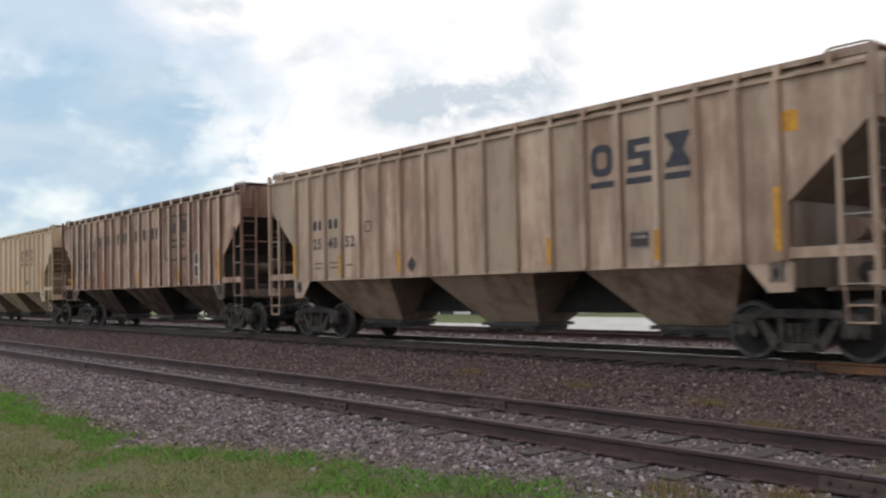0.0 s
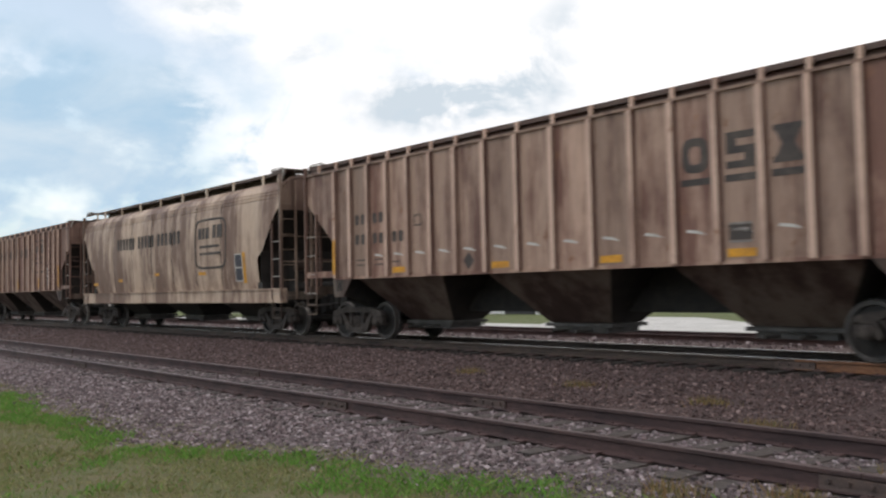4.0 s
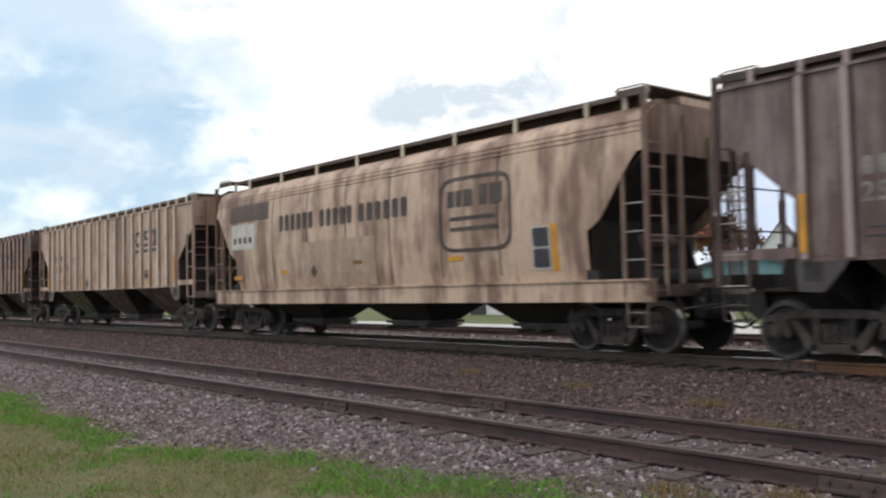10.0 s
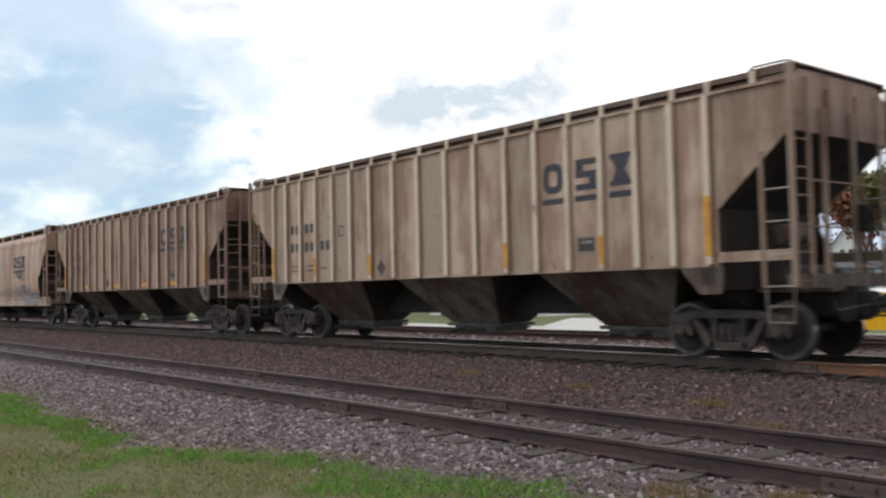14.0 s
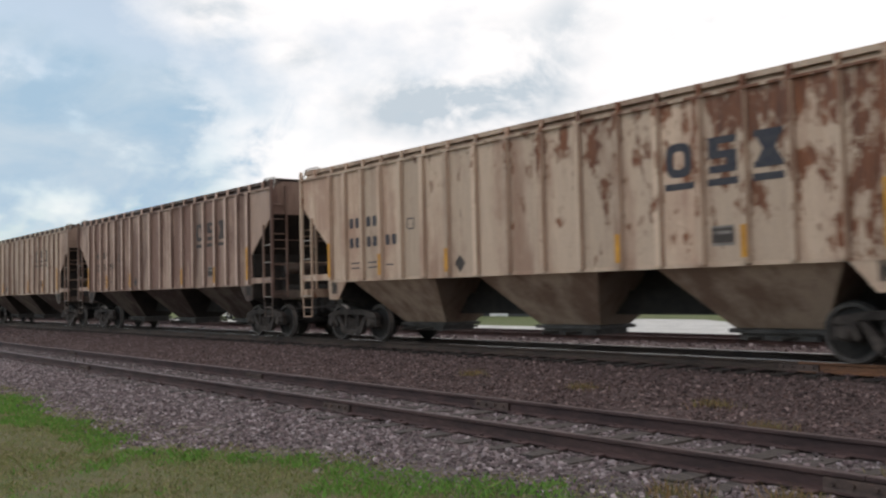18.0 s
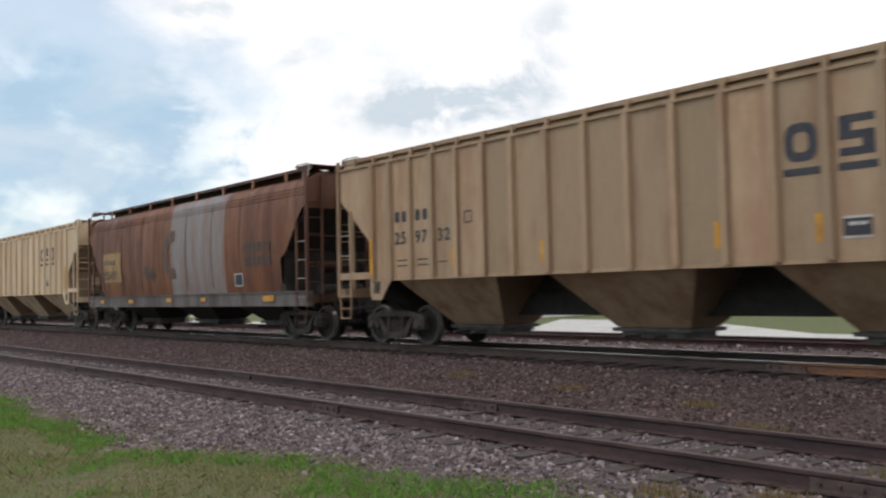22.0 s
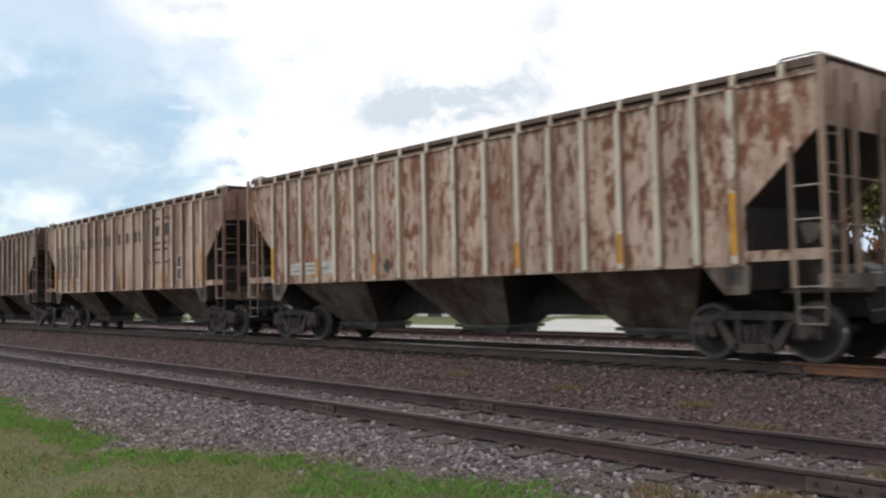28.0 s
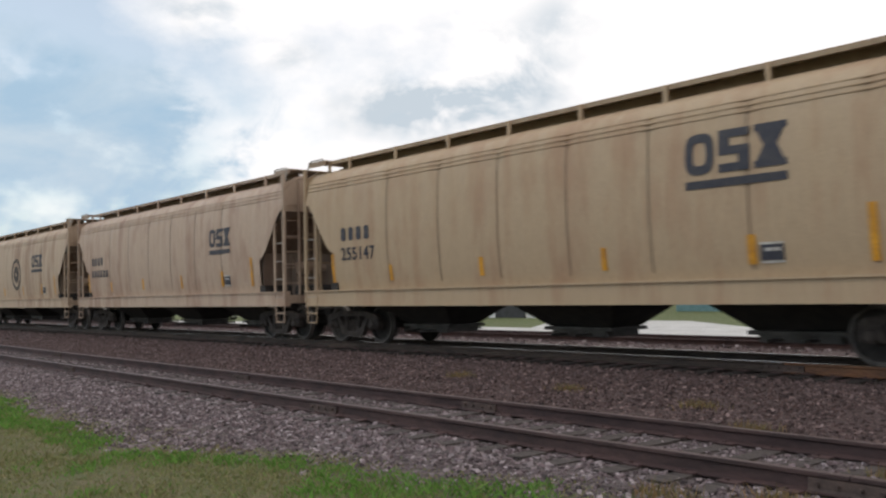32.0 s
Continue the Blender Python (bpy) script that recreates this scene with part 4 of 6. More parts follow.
def scrawl(car, seed, x0, x1, z0, z1, n, w, y, mat, label, tall=0.5):
    """Loose sprayed strokes filling a stretch of the side."""
    rnd = random.Random(seed)
    for i in range(n):
        b = Build()
        cx, cz = x0 + (x1 - x0) * (i + 0.5) / n, rnd.uniform(z0, z1)
        ax, az, ph, fx = rnd.uniform(0.12, 0.4), rnd.uniform(0.3, 1.0) * tall, rnd.uniform(0, 6), rnd.choice((1.0, 1.5, 2.0))
        ribbon(b, [(cx + ax * math.sin(fx * t * 0.35 + ph) + 0.02 * t, cz + az * math.sin(0.35 * t * 0.7 + ph * 0.5)) for t in range(16)], w * rnd.uniform(0.7, 1.2), y - 0.0007 * i)
        part("graffiti_stroke", b, mat, car, label)


def frame_mesh(w, h, ink):
    """One withheld letter: a plain upright block with cut corners, in one piece."""
    c = 0.18 * w
    x0, x1 = 0.1 * w, 0.9 * w
    return flat(Build(), [[(x0 + c, 0), (x1 - c, 0), (x1, c), (x1, h - c), (x1 - c, h), (x0 + c, h), (x0, h - c), (x0, c)]], 0.0).mesh("letter_block", [ink])


BLOCKS = {}


def word_bars(car, name, x, z, h, widths, y, ink, gap=0.05, rise=0.0):
    """Withheld writing, one block a letter."""
    for w in widths:
        if w > 0:
            key = (round(w, 3), round(h, 3), ink.name)
            if key not in BLOCKS:
                BLOCKS[key] = frame_mesh(w, h, ink)
            ob = part("letter_block", BLOCKS[key], None, car)
            ob.location = (x, y, z)
        x += abs(w) + gap
        z += rise


GLYPHS = {}


def glyphs(text, h, spread):
    """Figures as a flat mesh, made once."""
    c = bpy.data.curves.new("number", "FONT")
    c.body, c.size, c.extrude, c.offset, c.space_character = text, h * 1.4, 0.002, 0.008, spread
    tmp = new("number", c)
    me = bpy.data.meshes.new_from_object(tmp.evaluated_get(bpy.context.evaluated_depsgraph_get()))
    bpy.data.objects.remove(tmp)
    GLYPHS[text] = me


NUMBERS = {1: "254052", 2: "252384", 3: "259257", 6: "252418", 7: "251407", 8: "252644", 10: "259775", 13: "259612", 14: "255382", 16: "259894",
           17: "259849", 18: "259732", 19: "255431", 20: "259696", 21: "247938", 24: "250428", 26: "255147"}
for _i, _t in NUMBERS.items():
    if _i in (14, 19, 21, 26):
        glyphs(_t, 0.30, 1.12)
    else:
        for _k in (0, 2, 4):
            glyphs(_t[_k:_k + 2], 0.27, 1.2)


def digits(car, text, x, z, y, ink):
    me = GLYPHS[text].copy()
    me.materials.clear(); me.materials.append(ink)
    ob = part("car_number", me, None, car)
    ob.matrix_basis = pose(x, y, z, 90, 0, 0)
    return ob


def stripes(car, y, items):
    for x, z, w, h in items:
        part("reflector", flat(Build(), [rect(x, z, w, h)], y), YELLOW, car, "yellow reflective strip")


def data_panel(car, x, z, y, w=0.42, h=0.34, ink=None):
    p = part("data_panel", flat(Build(), [rect(x, z, w, h)], y), ink or INK, car, "dark stencil panel with pale lines")
    b = Build()
    flat(b, [rect(x, z - 0.04, w, 0.035), rect(x, z + h, w, 0.035), rect(x + 0.08, z + 0.14, w * 0.3, 0.05), rect(x + 0.55 * w, z + 0.14, w * 0.3, 0.05)], y - 0.003)
    part("panel_frame", b, PALEFADE if ink else WHITEP, p)


def diamond(car, x, z, y, r=0.2):
    part("diamond_placard", flat(Build(), [[(x - r, z), (x, z - r * 1.1), (x + r, z), (x, z + r * 1.1)]], y), INKFADE, car, "dark diamond mark")


def box_logo(car, x, z, w, h, y, ink):
    b = Build()
    part("emblem_box", ring_mesh_into(Build(), x, z, w, h, 0.07, y, 36, 6.0), ink, car, "rounded dark outline box")
    flat(b, [rect(x + 0.12 * w, z + 0.60 * h, 0.1 * w, 0.22 * h), rect(x + 0.25 * w, z + 0.60 * h, 0.08 * w, 0.22 * h), rect(x + 0.36 * w, z + 0.60 * h, 0.12 * w, 0.22 * h),
             rect(x + 0.58 * w, z + 0.60 * h, 0.1 * w, 0.26 * h), rect(x + 0.72 * w, z + 0.60 * h, 0.16 * w, 0.26 * h)], y)
    part("boxed_emblem", b, ink, car, "rounded box emblem with plain bars")
    b = Build()
    flat(b, [rect(x + 0.16 * w, z + 0.42 * h, 0.62 * w, 0.05 * h), rect(x + 0.16 * w, z + 0.28 * h, 0.66 * w, 0.05 * h)], y)
    part("small_writing", b, ink, car)


def paint_car(car, mats):
    for o in car.children_recursive:
        for slot in o.material_slots:
            if slot.material in mats:
                own = mats[slot.material]
                slot.link = "OBJECT"
                slot.material = own


YR = -SIDE - 0.006        # in front of the flat sheets
YB = -SIDE - 0.098        # in front of the ribs
DIRT = (0.13, 0.098, 0.075)
# middle of the car at 0 s, body kind, colour, grime colour, grime, rust, marking, label
CARS = [
    (4.4, "rib", (0.55, 0.44, 0.34), DIRT, 0.55, 0.0, "plain", "weathered tan ribbed covered hopper rail car"),
    (-14.08, "rib", (0.70, 0.575, 0.455), (0.26, 0.18, 0.13), 0.34, 0.0, "mark_a", "grimy tan ribbed covered hopper with dark emblem"),
    (-32.6, "rib", (0.69, 0.52, 0.41), (0.19, 0.115, 0.084), 0.54, 0.1, "boxed", "dark brown ribbed covered hopper with boxed emblem"),
    (-51, "rib", (0.77, 0.67, 0.48), (0.58, 0.475, 0.33), 0.16, 0.0, "mark_num", "clean beige ribbed covered hopper with dark blue emblem"),
    (-69.45, "rib", (0.54, 0.4, 0.315), (0.16, 0.095, 0.074), 0.54, 0.1, "mark_d", "dirty brown ribbed covered hopper with white scuffs"),
    (-87.36, "round", (0.64, 0.53, 0.42), (0.15, 0.105, 0.08), 0.5, 0.0, "boxed_round", "grey-beige round-sided covered hopper with boxed emblem"),
    (-105.8, "rib", (0.56, 0.40, 0.315), (0.15, 0.093, 0.073), 0.52, 0.1, "boxed", "brown ribbed covered hopper with boxed emblem"),
    (-124.24, "rib", (0.79, 0.67, 0.51), (0.55, 0.44, 0.32), 0.22, 0.0, "mark_num2", "beige ribbed covered hopper with dark blue emblem"),
    (-142.98, "rib", (0.30, 0.255, 0.252), (0.10, 0.075, 0.07), 0.5, 0, "dark", "dark grey-brown ribbed covered hopper without emblem"),
    (-160.93, "round", (0.72, 0.59, 0.46), (0.15, 0.1, 0.077), 0.44, 0, "boxed_round2", "streaked beige round-sided covered hopper with boxed emblem"),
    (-179.2, "rib", (0.68, 0.565, 0.46), (0.22, 0.155, 0.12), 0.36, 0.05, "mark_a", "tan ribbed covered hopper with dark emblem and diamond"),
    (-197.55, "rib", (0.45, 0.335, 0.275), (0.08, 0.055, 0.05), 0.56, 0.25, "mark_k", "dark brown ribbed covered hopper with grey patches"),
    (-215.88, "rib", (0.63, 0.53, 0.42), (0.24, 0.165, 0.12), 0.4, 0.12, "mark_a", "cream ribbed covered hopper with rust marks"),
    (-234.3, "rib", (0.50, 0.38, 0.3), (0.18, 0.115, 0.088), 0.46, 0.1, "mark_m", "brownish tan ribbed covered hopper with dark emblem"),
    (-252.36, "round", (0.63, 0.495, 0.41), (0.33, 0.225, 0.17), 0.36, 0.0, "mark_round_tag", "pinkish beige round-sided covered hopper with graffiti"),
    (-270.4, "rib", (0.80, 0.68, 0.54), (0.36, 0.25, 0.18), 0.3, 0.55, "mark_a", "cream ribbed covered hopper with rust blooms"),
    (-288.85, "rib", (0.56, 0.435, 0.36), (0.165, 0.11, 0.088), 0.46, 0, "mark_a", "grey-tan ribbed covered hopper with dark emblem"),
    (-307.08, "rib", (0.68, 0.56, 0.46), (0.22, 0.155, 0.12), 0.38, 0.25, "mark_a", "pale tan ribbed covered hopper with rusty scars"),
    (-325.38, "rib", (0.55, 0.43, 0.28), (0.36, 0.26, 0.165), 0.3, 0, "mark_num2", "yellowish beige ribbed covered hopper with dark emblem"),
    (-343.46, "round", (0.25, 0.098, 0.033), (0.12, 0.055, 0.032), 0.55, 0, "rust", "rust-brown round-sided covered hopper with a grey band"),
    (-361.45, "rib", (0.87, 0.755, 0.53), (0.62, 0.51, 0.36), 0.2, 0.0, "mark_num2", "clean pale yellow-beige ribbed covered hopper with dark emblem"),
    (-379.48, "round", (0.70, 0.60, 0.455), (0.27, 0.195, 0.14), 0.34, 0, "striped", "beige round-sided covered hopper with stripe emblem and graffiti"),
    (-397.5, "rib", (0.47, 0.37, 0.3), (0.13, 0.09, 0.072), 0.5, 0, "mark_a", "dark grey-brown ribbed covered hopper with dark emblem"),
    (-415.75, "rib", (0.72, 0.60, 0.485), (0.24, 0.165, 0.12), 0.36, 0.8, "rusty", "tan ribbed covered hopper covered in rust spots"),
    (-434.1, "rib", (0.69, 0.54, 0.43), (0.16, 0.088, 0.064), 0.48, 0.35, "boxed", "stained tan ribbed covered hopper with faded boxed emblem"),
    (-452.37, "rib", (0.50, 0.375, 0.305), (0.08, 0.05, 0.042), 0.56, 0.1, "mark_y", "grimy brown ribbed covered hopper with one dark emblem"),
    (-470.37, "round", (0.56, 0.465, 0.315), (0.42, 0.335, 0.22), 0.22, 0, "mark_round", "clean beige round-sided covered hopper with dark blue emblem"),
    (-487.8, "round", (0.6, 0.505, 0.4), (0.36, 0.29, 0.22), 0.3, 0.0, "mark_round2", "pale cream round-sided covered hopper with dark emblem"),
    (-505.4, "round", (0.60, 0.51, 0.38), (0.34, 0.27, 0.19), 0.3, 0.0, "mark_seal", "beige round-sided covered hopper with round seal"),
    (-523.6, "rib", (0.45, 0.36, 0.28), DIRT, 0.5, 0.0, "plain", "weathered tan ribbed covered hopper rail car"),
]


def in_bays(car, text, bay, z, ink, first=1):
    """A number two figures a bay."""
    for i in range(3):
        digits(car, text[2 * i:2 * i + 2], bay(first + i) + 0.14, z, YR, ink)


def mark(car, kind, ink, first, number, ribs):
    def bay(i):
        """Rib at the start of a bay."""
        return ribs[i]

    if "round" not in kind and kind not in ("rust", "striped", "mark_seal"):
        stripes(car, YB, [(ribs[0] - 0.055, 1.62, 0.11, 0.85), (ribs[-1] - 0.055, 1.66, 0.11, 0.95)])
        if kind in ("mark_d", "mark_m", "mark_num"):
            stripes(car, YR, [(bay(k) + 0.14, 1.6, 0.5, 0.13) for k in (3, 7, 10, 13)])
            if kind == "mark_num":
                part("dark_bar", flat(Build(), [rect(bay(0) + 0.12, 1.9, 0.1, 0.55)], YR), INK, car)
                for k in (4, 8, 11):
                    part("dark_bar", flat(Build(), [rect(bay(k) - 0.2, 1.6, 0.1, 0.5)], YR), INK, car)
        elif kind == "mark_num2":
            stripes(car, YR, [(bay(k) - 0.22, 1.72 + 0.07 * (k > 8), 0.1, 0.42) for k in (4, 7, 11, 13)])
        else:
            stripes(car, YB, [(bay(k) - 0.05, 1.62, 0.1, 0.5) for k in ((2, 5, 8, 11) if kind == "mark_y" else (3, 5, 9, 13) if kind == "boxed" else (3, 8, 11, 14) if kind == "mark_k" else (3, 6, 11, 14))])
        small = [rect(bay(1) + 0.2, 1.92, 0.4, 0.03), rect(bay(1) + 0.2, 1.8, 0.4, 0.03), rect(bay(2) + 0.2, 1.92, 0.36, 0.03), rect(bay(2) + 0.2, 1.8, 0.36, 0.03), rect(bay(3) + 0.15, 1.84, 0.3, 0.03)]
        for line in small:
            part("small_writing", flat(Build(), [line], YR), ink, car)
    if kind in ("mark_a", "mark_k", "mark_d", "mark_m", "mark_num", "mark_num2"):
        emblem(car, [bay(first + k) + 0.17 for k in range(3)], 3.14 if number == "254052" else 2.97, 0.5, 0.57, YR, ink)
        data_panel(car, bay(first + 1) + 0.18, 1.86, YR, 0.4, 0.24, None if kind in ("mark_num", "mark_num2") else INKFADE)
        for i in (1, 2):
            word_bars(car, "reporting_mark", bay(i) + 0.14, 2.79, 0.25, [0.2, 0.2], YR, ink)
        if number:
            in_bays(car, number, bay, 2.31, ink)
        else:
            for i in (1, 2, 3):
                word_bars(car, "number_bars", bay(i) + 0.14, 2.31, 0.25, [0.2, 0.2], YR, ink)
        part("small_frame", ring_mesh_into(Build(), bay(4) + 0.2, 2.62, 0.26, 0.26, 0.03, YR, 16, 8.0), ink, car)
    if kind in ("mark_a", "mark_m", "mark_k", "mark_d"):
        diamond(car, bay(6) + 0.36, 1.78, YR, 0.17)
    if kind == "mark_k":
        for k in (9, 10):
            part("paint_patch", flat(Build(), [rect(bay(k) + 0.09, 1.62, ribs[k + 1] - ribs[k] - 0.18, 0.36)], YR), WHITEP, car, "pale repainted patch")
    if kind == "mark_d":
        for k in range(2, 15):
            part("scuff", flat(Build(), [[(bay(k) + 0.2, 2.03), (bay(k) + 0.6, 1.97), (bay(k) + 0.45, 2.04), (bay(k) + 0.24, 2.07)]], YR), WHITEP, car)
    if kind == "mark_y":
        emblem_b = flat(Build(), [glass_poly(bay(14) + 0.17, 2.98, 0.48, 0.66), rect(bay(14) + 0.14, 2.78, 0.54, 0.11)], YR)
        part("railway_emblem", emblem_b, INK, car, "dark hourglass shape over a bar")
        data_panel(car, bay(14) + 0.18, 1.98, YR)
    if kind == "dark":
        for k in (13, 14):
            part("panel_frame", ring_mesh_into(Build(), bay(k) + 0.17, 1.72, 0.44, 0.36, 0.025, YR, 20, 12.0), WHITEP, car, "thin pale stencil square")
        for i in (1, 2, 3):
            word_bars(car, "number_bars", bay(i) + 0.14, 2.66, 0.26, [0.2, 0.2], YR, PALEFADE)
        in_bays(car, number, bay, 2.3, PALEFADE)
    if kind == "rusty":
        for i in (1, 2, 3):
            part("paint_patch", flat(Build(), [rect(bay(i) + 0.12, 1.72, 0.55, 0.3)], YR), WHITEP, car, "white stencil patch")
        diamond(car, bay(6) + 0.4, 1.82, YR, 0.17)
    if kind == "boxed":
        # withheld lettering in three words, then the boxed emblem over three bays
        for x, n, w in ((-4.41, 6, 0.31), (-1.89, 5, 0.2), (-0.11, 6, 0.31)):
            word_bars(car, "lettering_bars", x, 3.17, 0.4, [w] * n, YR, INKFADE, 0.08)
        if number:
            for x, w in ((-6.9, 0.51), (-6.23, 0.58), (-5.49, 0.61), (-4.72, 0.64)):
                part("paint_patch", flat(Build(), [rect(x, 2.06, w, 1.33)], YR + 0.0035), PATCHBROWN, car, "light brown repainted patch")
        for i in (0, 1, 2, 3):
            word_bars(car, "reporting_mark", bay(i) + 0.22, 2.74, 0.28, [0.24], YR, INKFADE)
        if number:
            in_bays(car, number, bay, 2.35, INKFADE, 0)
        box_logo(car, 2.57, 2.36, 2.16, 1.54, YR, INKFADE)
        for z in (1.81, 2.2):
            p = part("data_panel", flat(Build(), [rect(bay(14) + 0.28, z, 0.38, 0.34)], YR), INKFADE, car, "dark stencil square")
            part("panel_frame", ring_mesh_into(Build(), bay(14) + 0.25, z - 0.03, 0.44, 0.40, 0.028, YR - 0.003, 20, 12.0), WHITEP, p)
    yb = -1.645
    if kind in ("boxed_round", "boxed_round2"):
        for x, n, w in ((-4.23, 6, 0.235), (-2.16, 5, 0.245), (-0.39, 6, 0.27)):
            word_bars(car, "lettering_bars", x, 2.88, 0.44, [w] * n, yb, INKFADE, 0.07)
        box_logo(car, 2.7, 1.98, 2.22, 1.58, yb, INKFADE)
        stripes(car, yb, [(-7.0, 1.62, 0.5, 0.1), (-4.2, 1.72, 0.4, 0.1), (-0.7, 1.86, 0.4, 0.1), (2.9, 1.8, 0.5, 0.1), (5.95, 1.5, 0.16, 0.9)])
        for z in (1.58, 1.98):
            p = part("data_panel", flat(Build(), [rect(5.48, z, 0.42, 0.36)], yb), INK, car, "dark stencil square")
            part("panel_frame", ring_mesh_into(Build(), 5.45, z - 0.03, 0.48, 0.42, 0.03, yb - 0.003, 20, 12.0), WHITEP, p)
        if kind == "boxed_round2":
            part("paint_patch", flat(Build(), [rect(-7.05, 2.5, 1.4, 0.72)], yb), WHITEP, car, "white repainted panel")
            word_bars(car, "reporting_mark", -6.95, 2.66, 0.26, [0.22] * 4, yb - 0.004, INKFADE, 0.09)
            part("paint_patch", flat(Build(), [rect(-7.2, 3.3, 2.35, 0.5)], yb), BROWNPATCH, car, "dark brown repainted panel")
        if kind == "boxed_round2":
            part("paint_patch", flat(Build(), [rect(-2.95, 1.36, 3.2, 1.16)], yb), PATCHTAN, car, "cream repainted panel")
            diamond(car, -2.5, 1.75, yb - 0.006, 0.16)
    if kind in ("mark_round", "mark_round2", "mark_seal", "mark_round_tag"):
        x, w, h, z = {"mark_round": (3.42, 0.53, 0.66, 2.96), "mark_round2": (3.77, 0.41, 0.54, 2.71), "mark_round_tag": (2.64, 0.6, 0.59, 2.78)}.get(kind, (3.12, 0.48, 0.56, 2.74))
        emblem(car, [x, x + w * 1.15, x + w * 2.3], z, w, h, yb, INK, True)
        word_bars(car, "reporting_mark", -6.5, 2.5, 0.32, [0.24, 0.24, 0.24, 0.24], yb, INK, 0.08)
        if number:
            digits(car, number, -6.5, 2.04, yb, INK)
        else:
            word_bars(car, "number_bars", -6.5, 2.06, 0.28, [0.22] * 6, yb, INK, 0.08)
        if kind == "mark_round_tag":
            stripes(car, yb, [(-6.75, 1.5, 0.4, 0.14), (-3.95, 1.5, 0.5, 0.13), (-0.95, 1.56, 0.55, 0.13), (2.2, 1.56, 0.5, 0.13), (5.9, 1.55, 0.11, 0.8)])
            diamond(car, -2.36, 1.93, yb, 0.2)
        else:
            stripes(car, yb, [(-6.94, 1.5, 0.11, 0.7), (-4.6, 1.5, 0.11, 0.36), (-1.57, 1.52, 0.12, 0.38), (1.6, 1.52, 0.12, 0.4), (4.45, 1.52, 0.14, 0.45), (6.3, 1.5, 0.12, 0.8)])
        data_panel(car, 4.66, 1.57, yb, 0.38, 0.24) if kind != "mark_round_tag" else data_panel(car, 4.1, 1.57, yb, 0.6, 0.4)
    if kind == "mark_round_tag":
        b = Build()
        for k in range(3):
            ring_mesh_into(b, -2.05 + k * 0.25, 1.98, 0.3, 0.34, 0.055, yb - 0.004 - k * 0.0007, 16, 2.0)
        ribbon(b, [(-2.0, 1.9), (-1.6, 1.9), (-1.2, 2.0), (-1.05, 2.2)], 0.05, yb - 0.007)
        part("graffiti", b, INK, car, "black sprayed graffiti loops")
        scrawl(car, 4, -7.6, -6.1, 2.5, 3.3, 8, 0.02, yb, INKFADE, "thin dark sprayed scribble", 0.4)
        scrawl(car, 8, -6.0, -2.6, 1.35, 1.6, 12, 0.035, yb - 0.01, INKFADE, "dark sprayed graffiti along the bottom", 0.25)
        scrawl(car, 9, -0.4, 2.4, 1.4, 1.9, 14, 0.03, yb - 0.02, BLUESPRAY, "faded blue sprayed lines", 0.3)
        scrawl(car, 12, 2.6, 6.4, 1.3, 1.75, 34, 0.04, yb - 0.01, BLUESPRAY, "pale blue and grey graffiti strokes", 0.22)
        scrawl(car, 15, 3.0, 4.2, 2.3, 2.5, 9, 0.035, yb - 0.004, INKFADE, "dark sprayed scribble under the emblem", 0.2)
        scrawl(car, 13, 4.6, 7.0, 1.0, 1.3, 16, 0.05, yb - 0.024, GREYSPRAY, "silver graffiti strokes", 0.18)
    if kind == "mark_seal":
        b = ring_mesh_into(ring_mesh_into(Build(), -0.1, 1.75, 1.5, 1.5, 0.16, yb, 36, 2.0), 0.25, 2.1, 0.8, 0.8, 0.3, yb, 24, 2.0)
        part("round_seal", b, INKFADE, car, "dark round seal")
    if kind == "striped":
        b = flat(Build(), [[(-0.26, 2.5), (1.06, 2.5), (1.62, 3.1), (2.58, 3.1), (2.58, 3.6), (1.5, 3.6), (0.98, 2.96), (-0.26, 2.96)]], yb)
        flat(b, [[(-0.26, 1.96), (0.98, 1.96), (1.6, 2.58), (2.58, 2.58), (2.58, 3.02), (1.62, 3.02), (1.06, 2.42), (-0.26, 2.42)]], yb - 0.002)
        part("stripe_emblem", b, INK, car, "black stepped double stripe")
        word_bars(car, "lettering_bars", 2.75, 3.14, 0.45, [0.38] * 8, yb, INK, 0.07)
        word_bars(car, "lettering_bars", 2.73, 2.56, 0.42, [0.33] * 6, yb, INK, 0.07)
        word_bars(car, "reporting_mark", -6.58, 2.6, 0.3, [0.24] * 4, yb, INK, 0.08)
        digits(car, number, -6.58, 2.04, yb, INK)
        rnd = random.Random(3)
        for i in range(4):
            cx, w, h, lean = 2.45 + i * 0.98, 0.56, 0.5 + rnd.uniform(-0.04, 0.08), rnd.uniform(-0.2, 0.2)
            outline = []
            for k in range(28):
                a = k * math.tau / 28
                c, q = math.cos(a), math.sin(a)
                r = 1.0 + 0.09 * math.sin(3 * a + i * 1.7) + 0.05 * math.sin(7 * a + i)
                z = h * r * math.copysign(abs(q) ** 0.6, q)
                outline.append((cx + w * r * math.copysign(abs(c) ** 0.6, c) + lean * z, 1.47 + z))
            part("graffiti_blob", flat(Build(), [outline], yb - 0.004 - 0.001 * i), GREYSPRAY, car, "silver sprayed graffiti shape")
            b = Build()
            ribbon(b, outline + outline[:1], 0.06, yb - 0.010 - 0.001 * i)
            part("graffiti_outline", b, INKFADE, car)
            for dx, top in ((-0.16, 0.16), (0.2, 0.26)):
                b = Build()
                ribbon(b, [(cx + dx, 1.47 - 0.3), (cx + dx + 0.05 * lean, 1.47), (cx + dx + lean * 0.4, 1.47 + top)], 0.09, yb - 0.010 - 0.001 * i)
                part("graffiti_stroke", b, INKFADE, car)
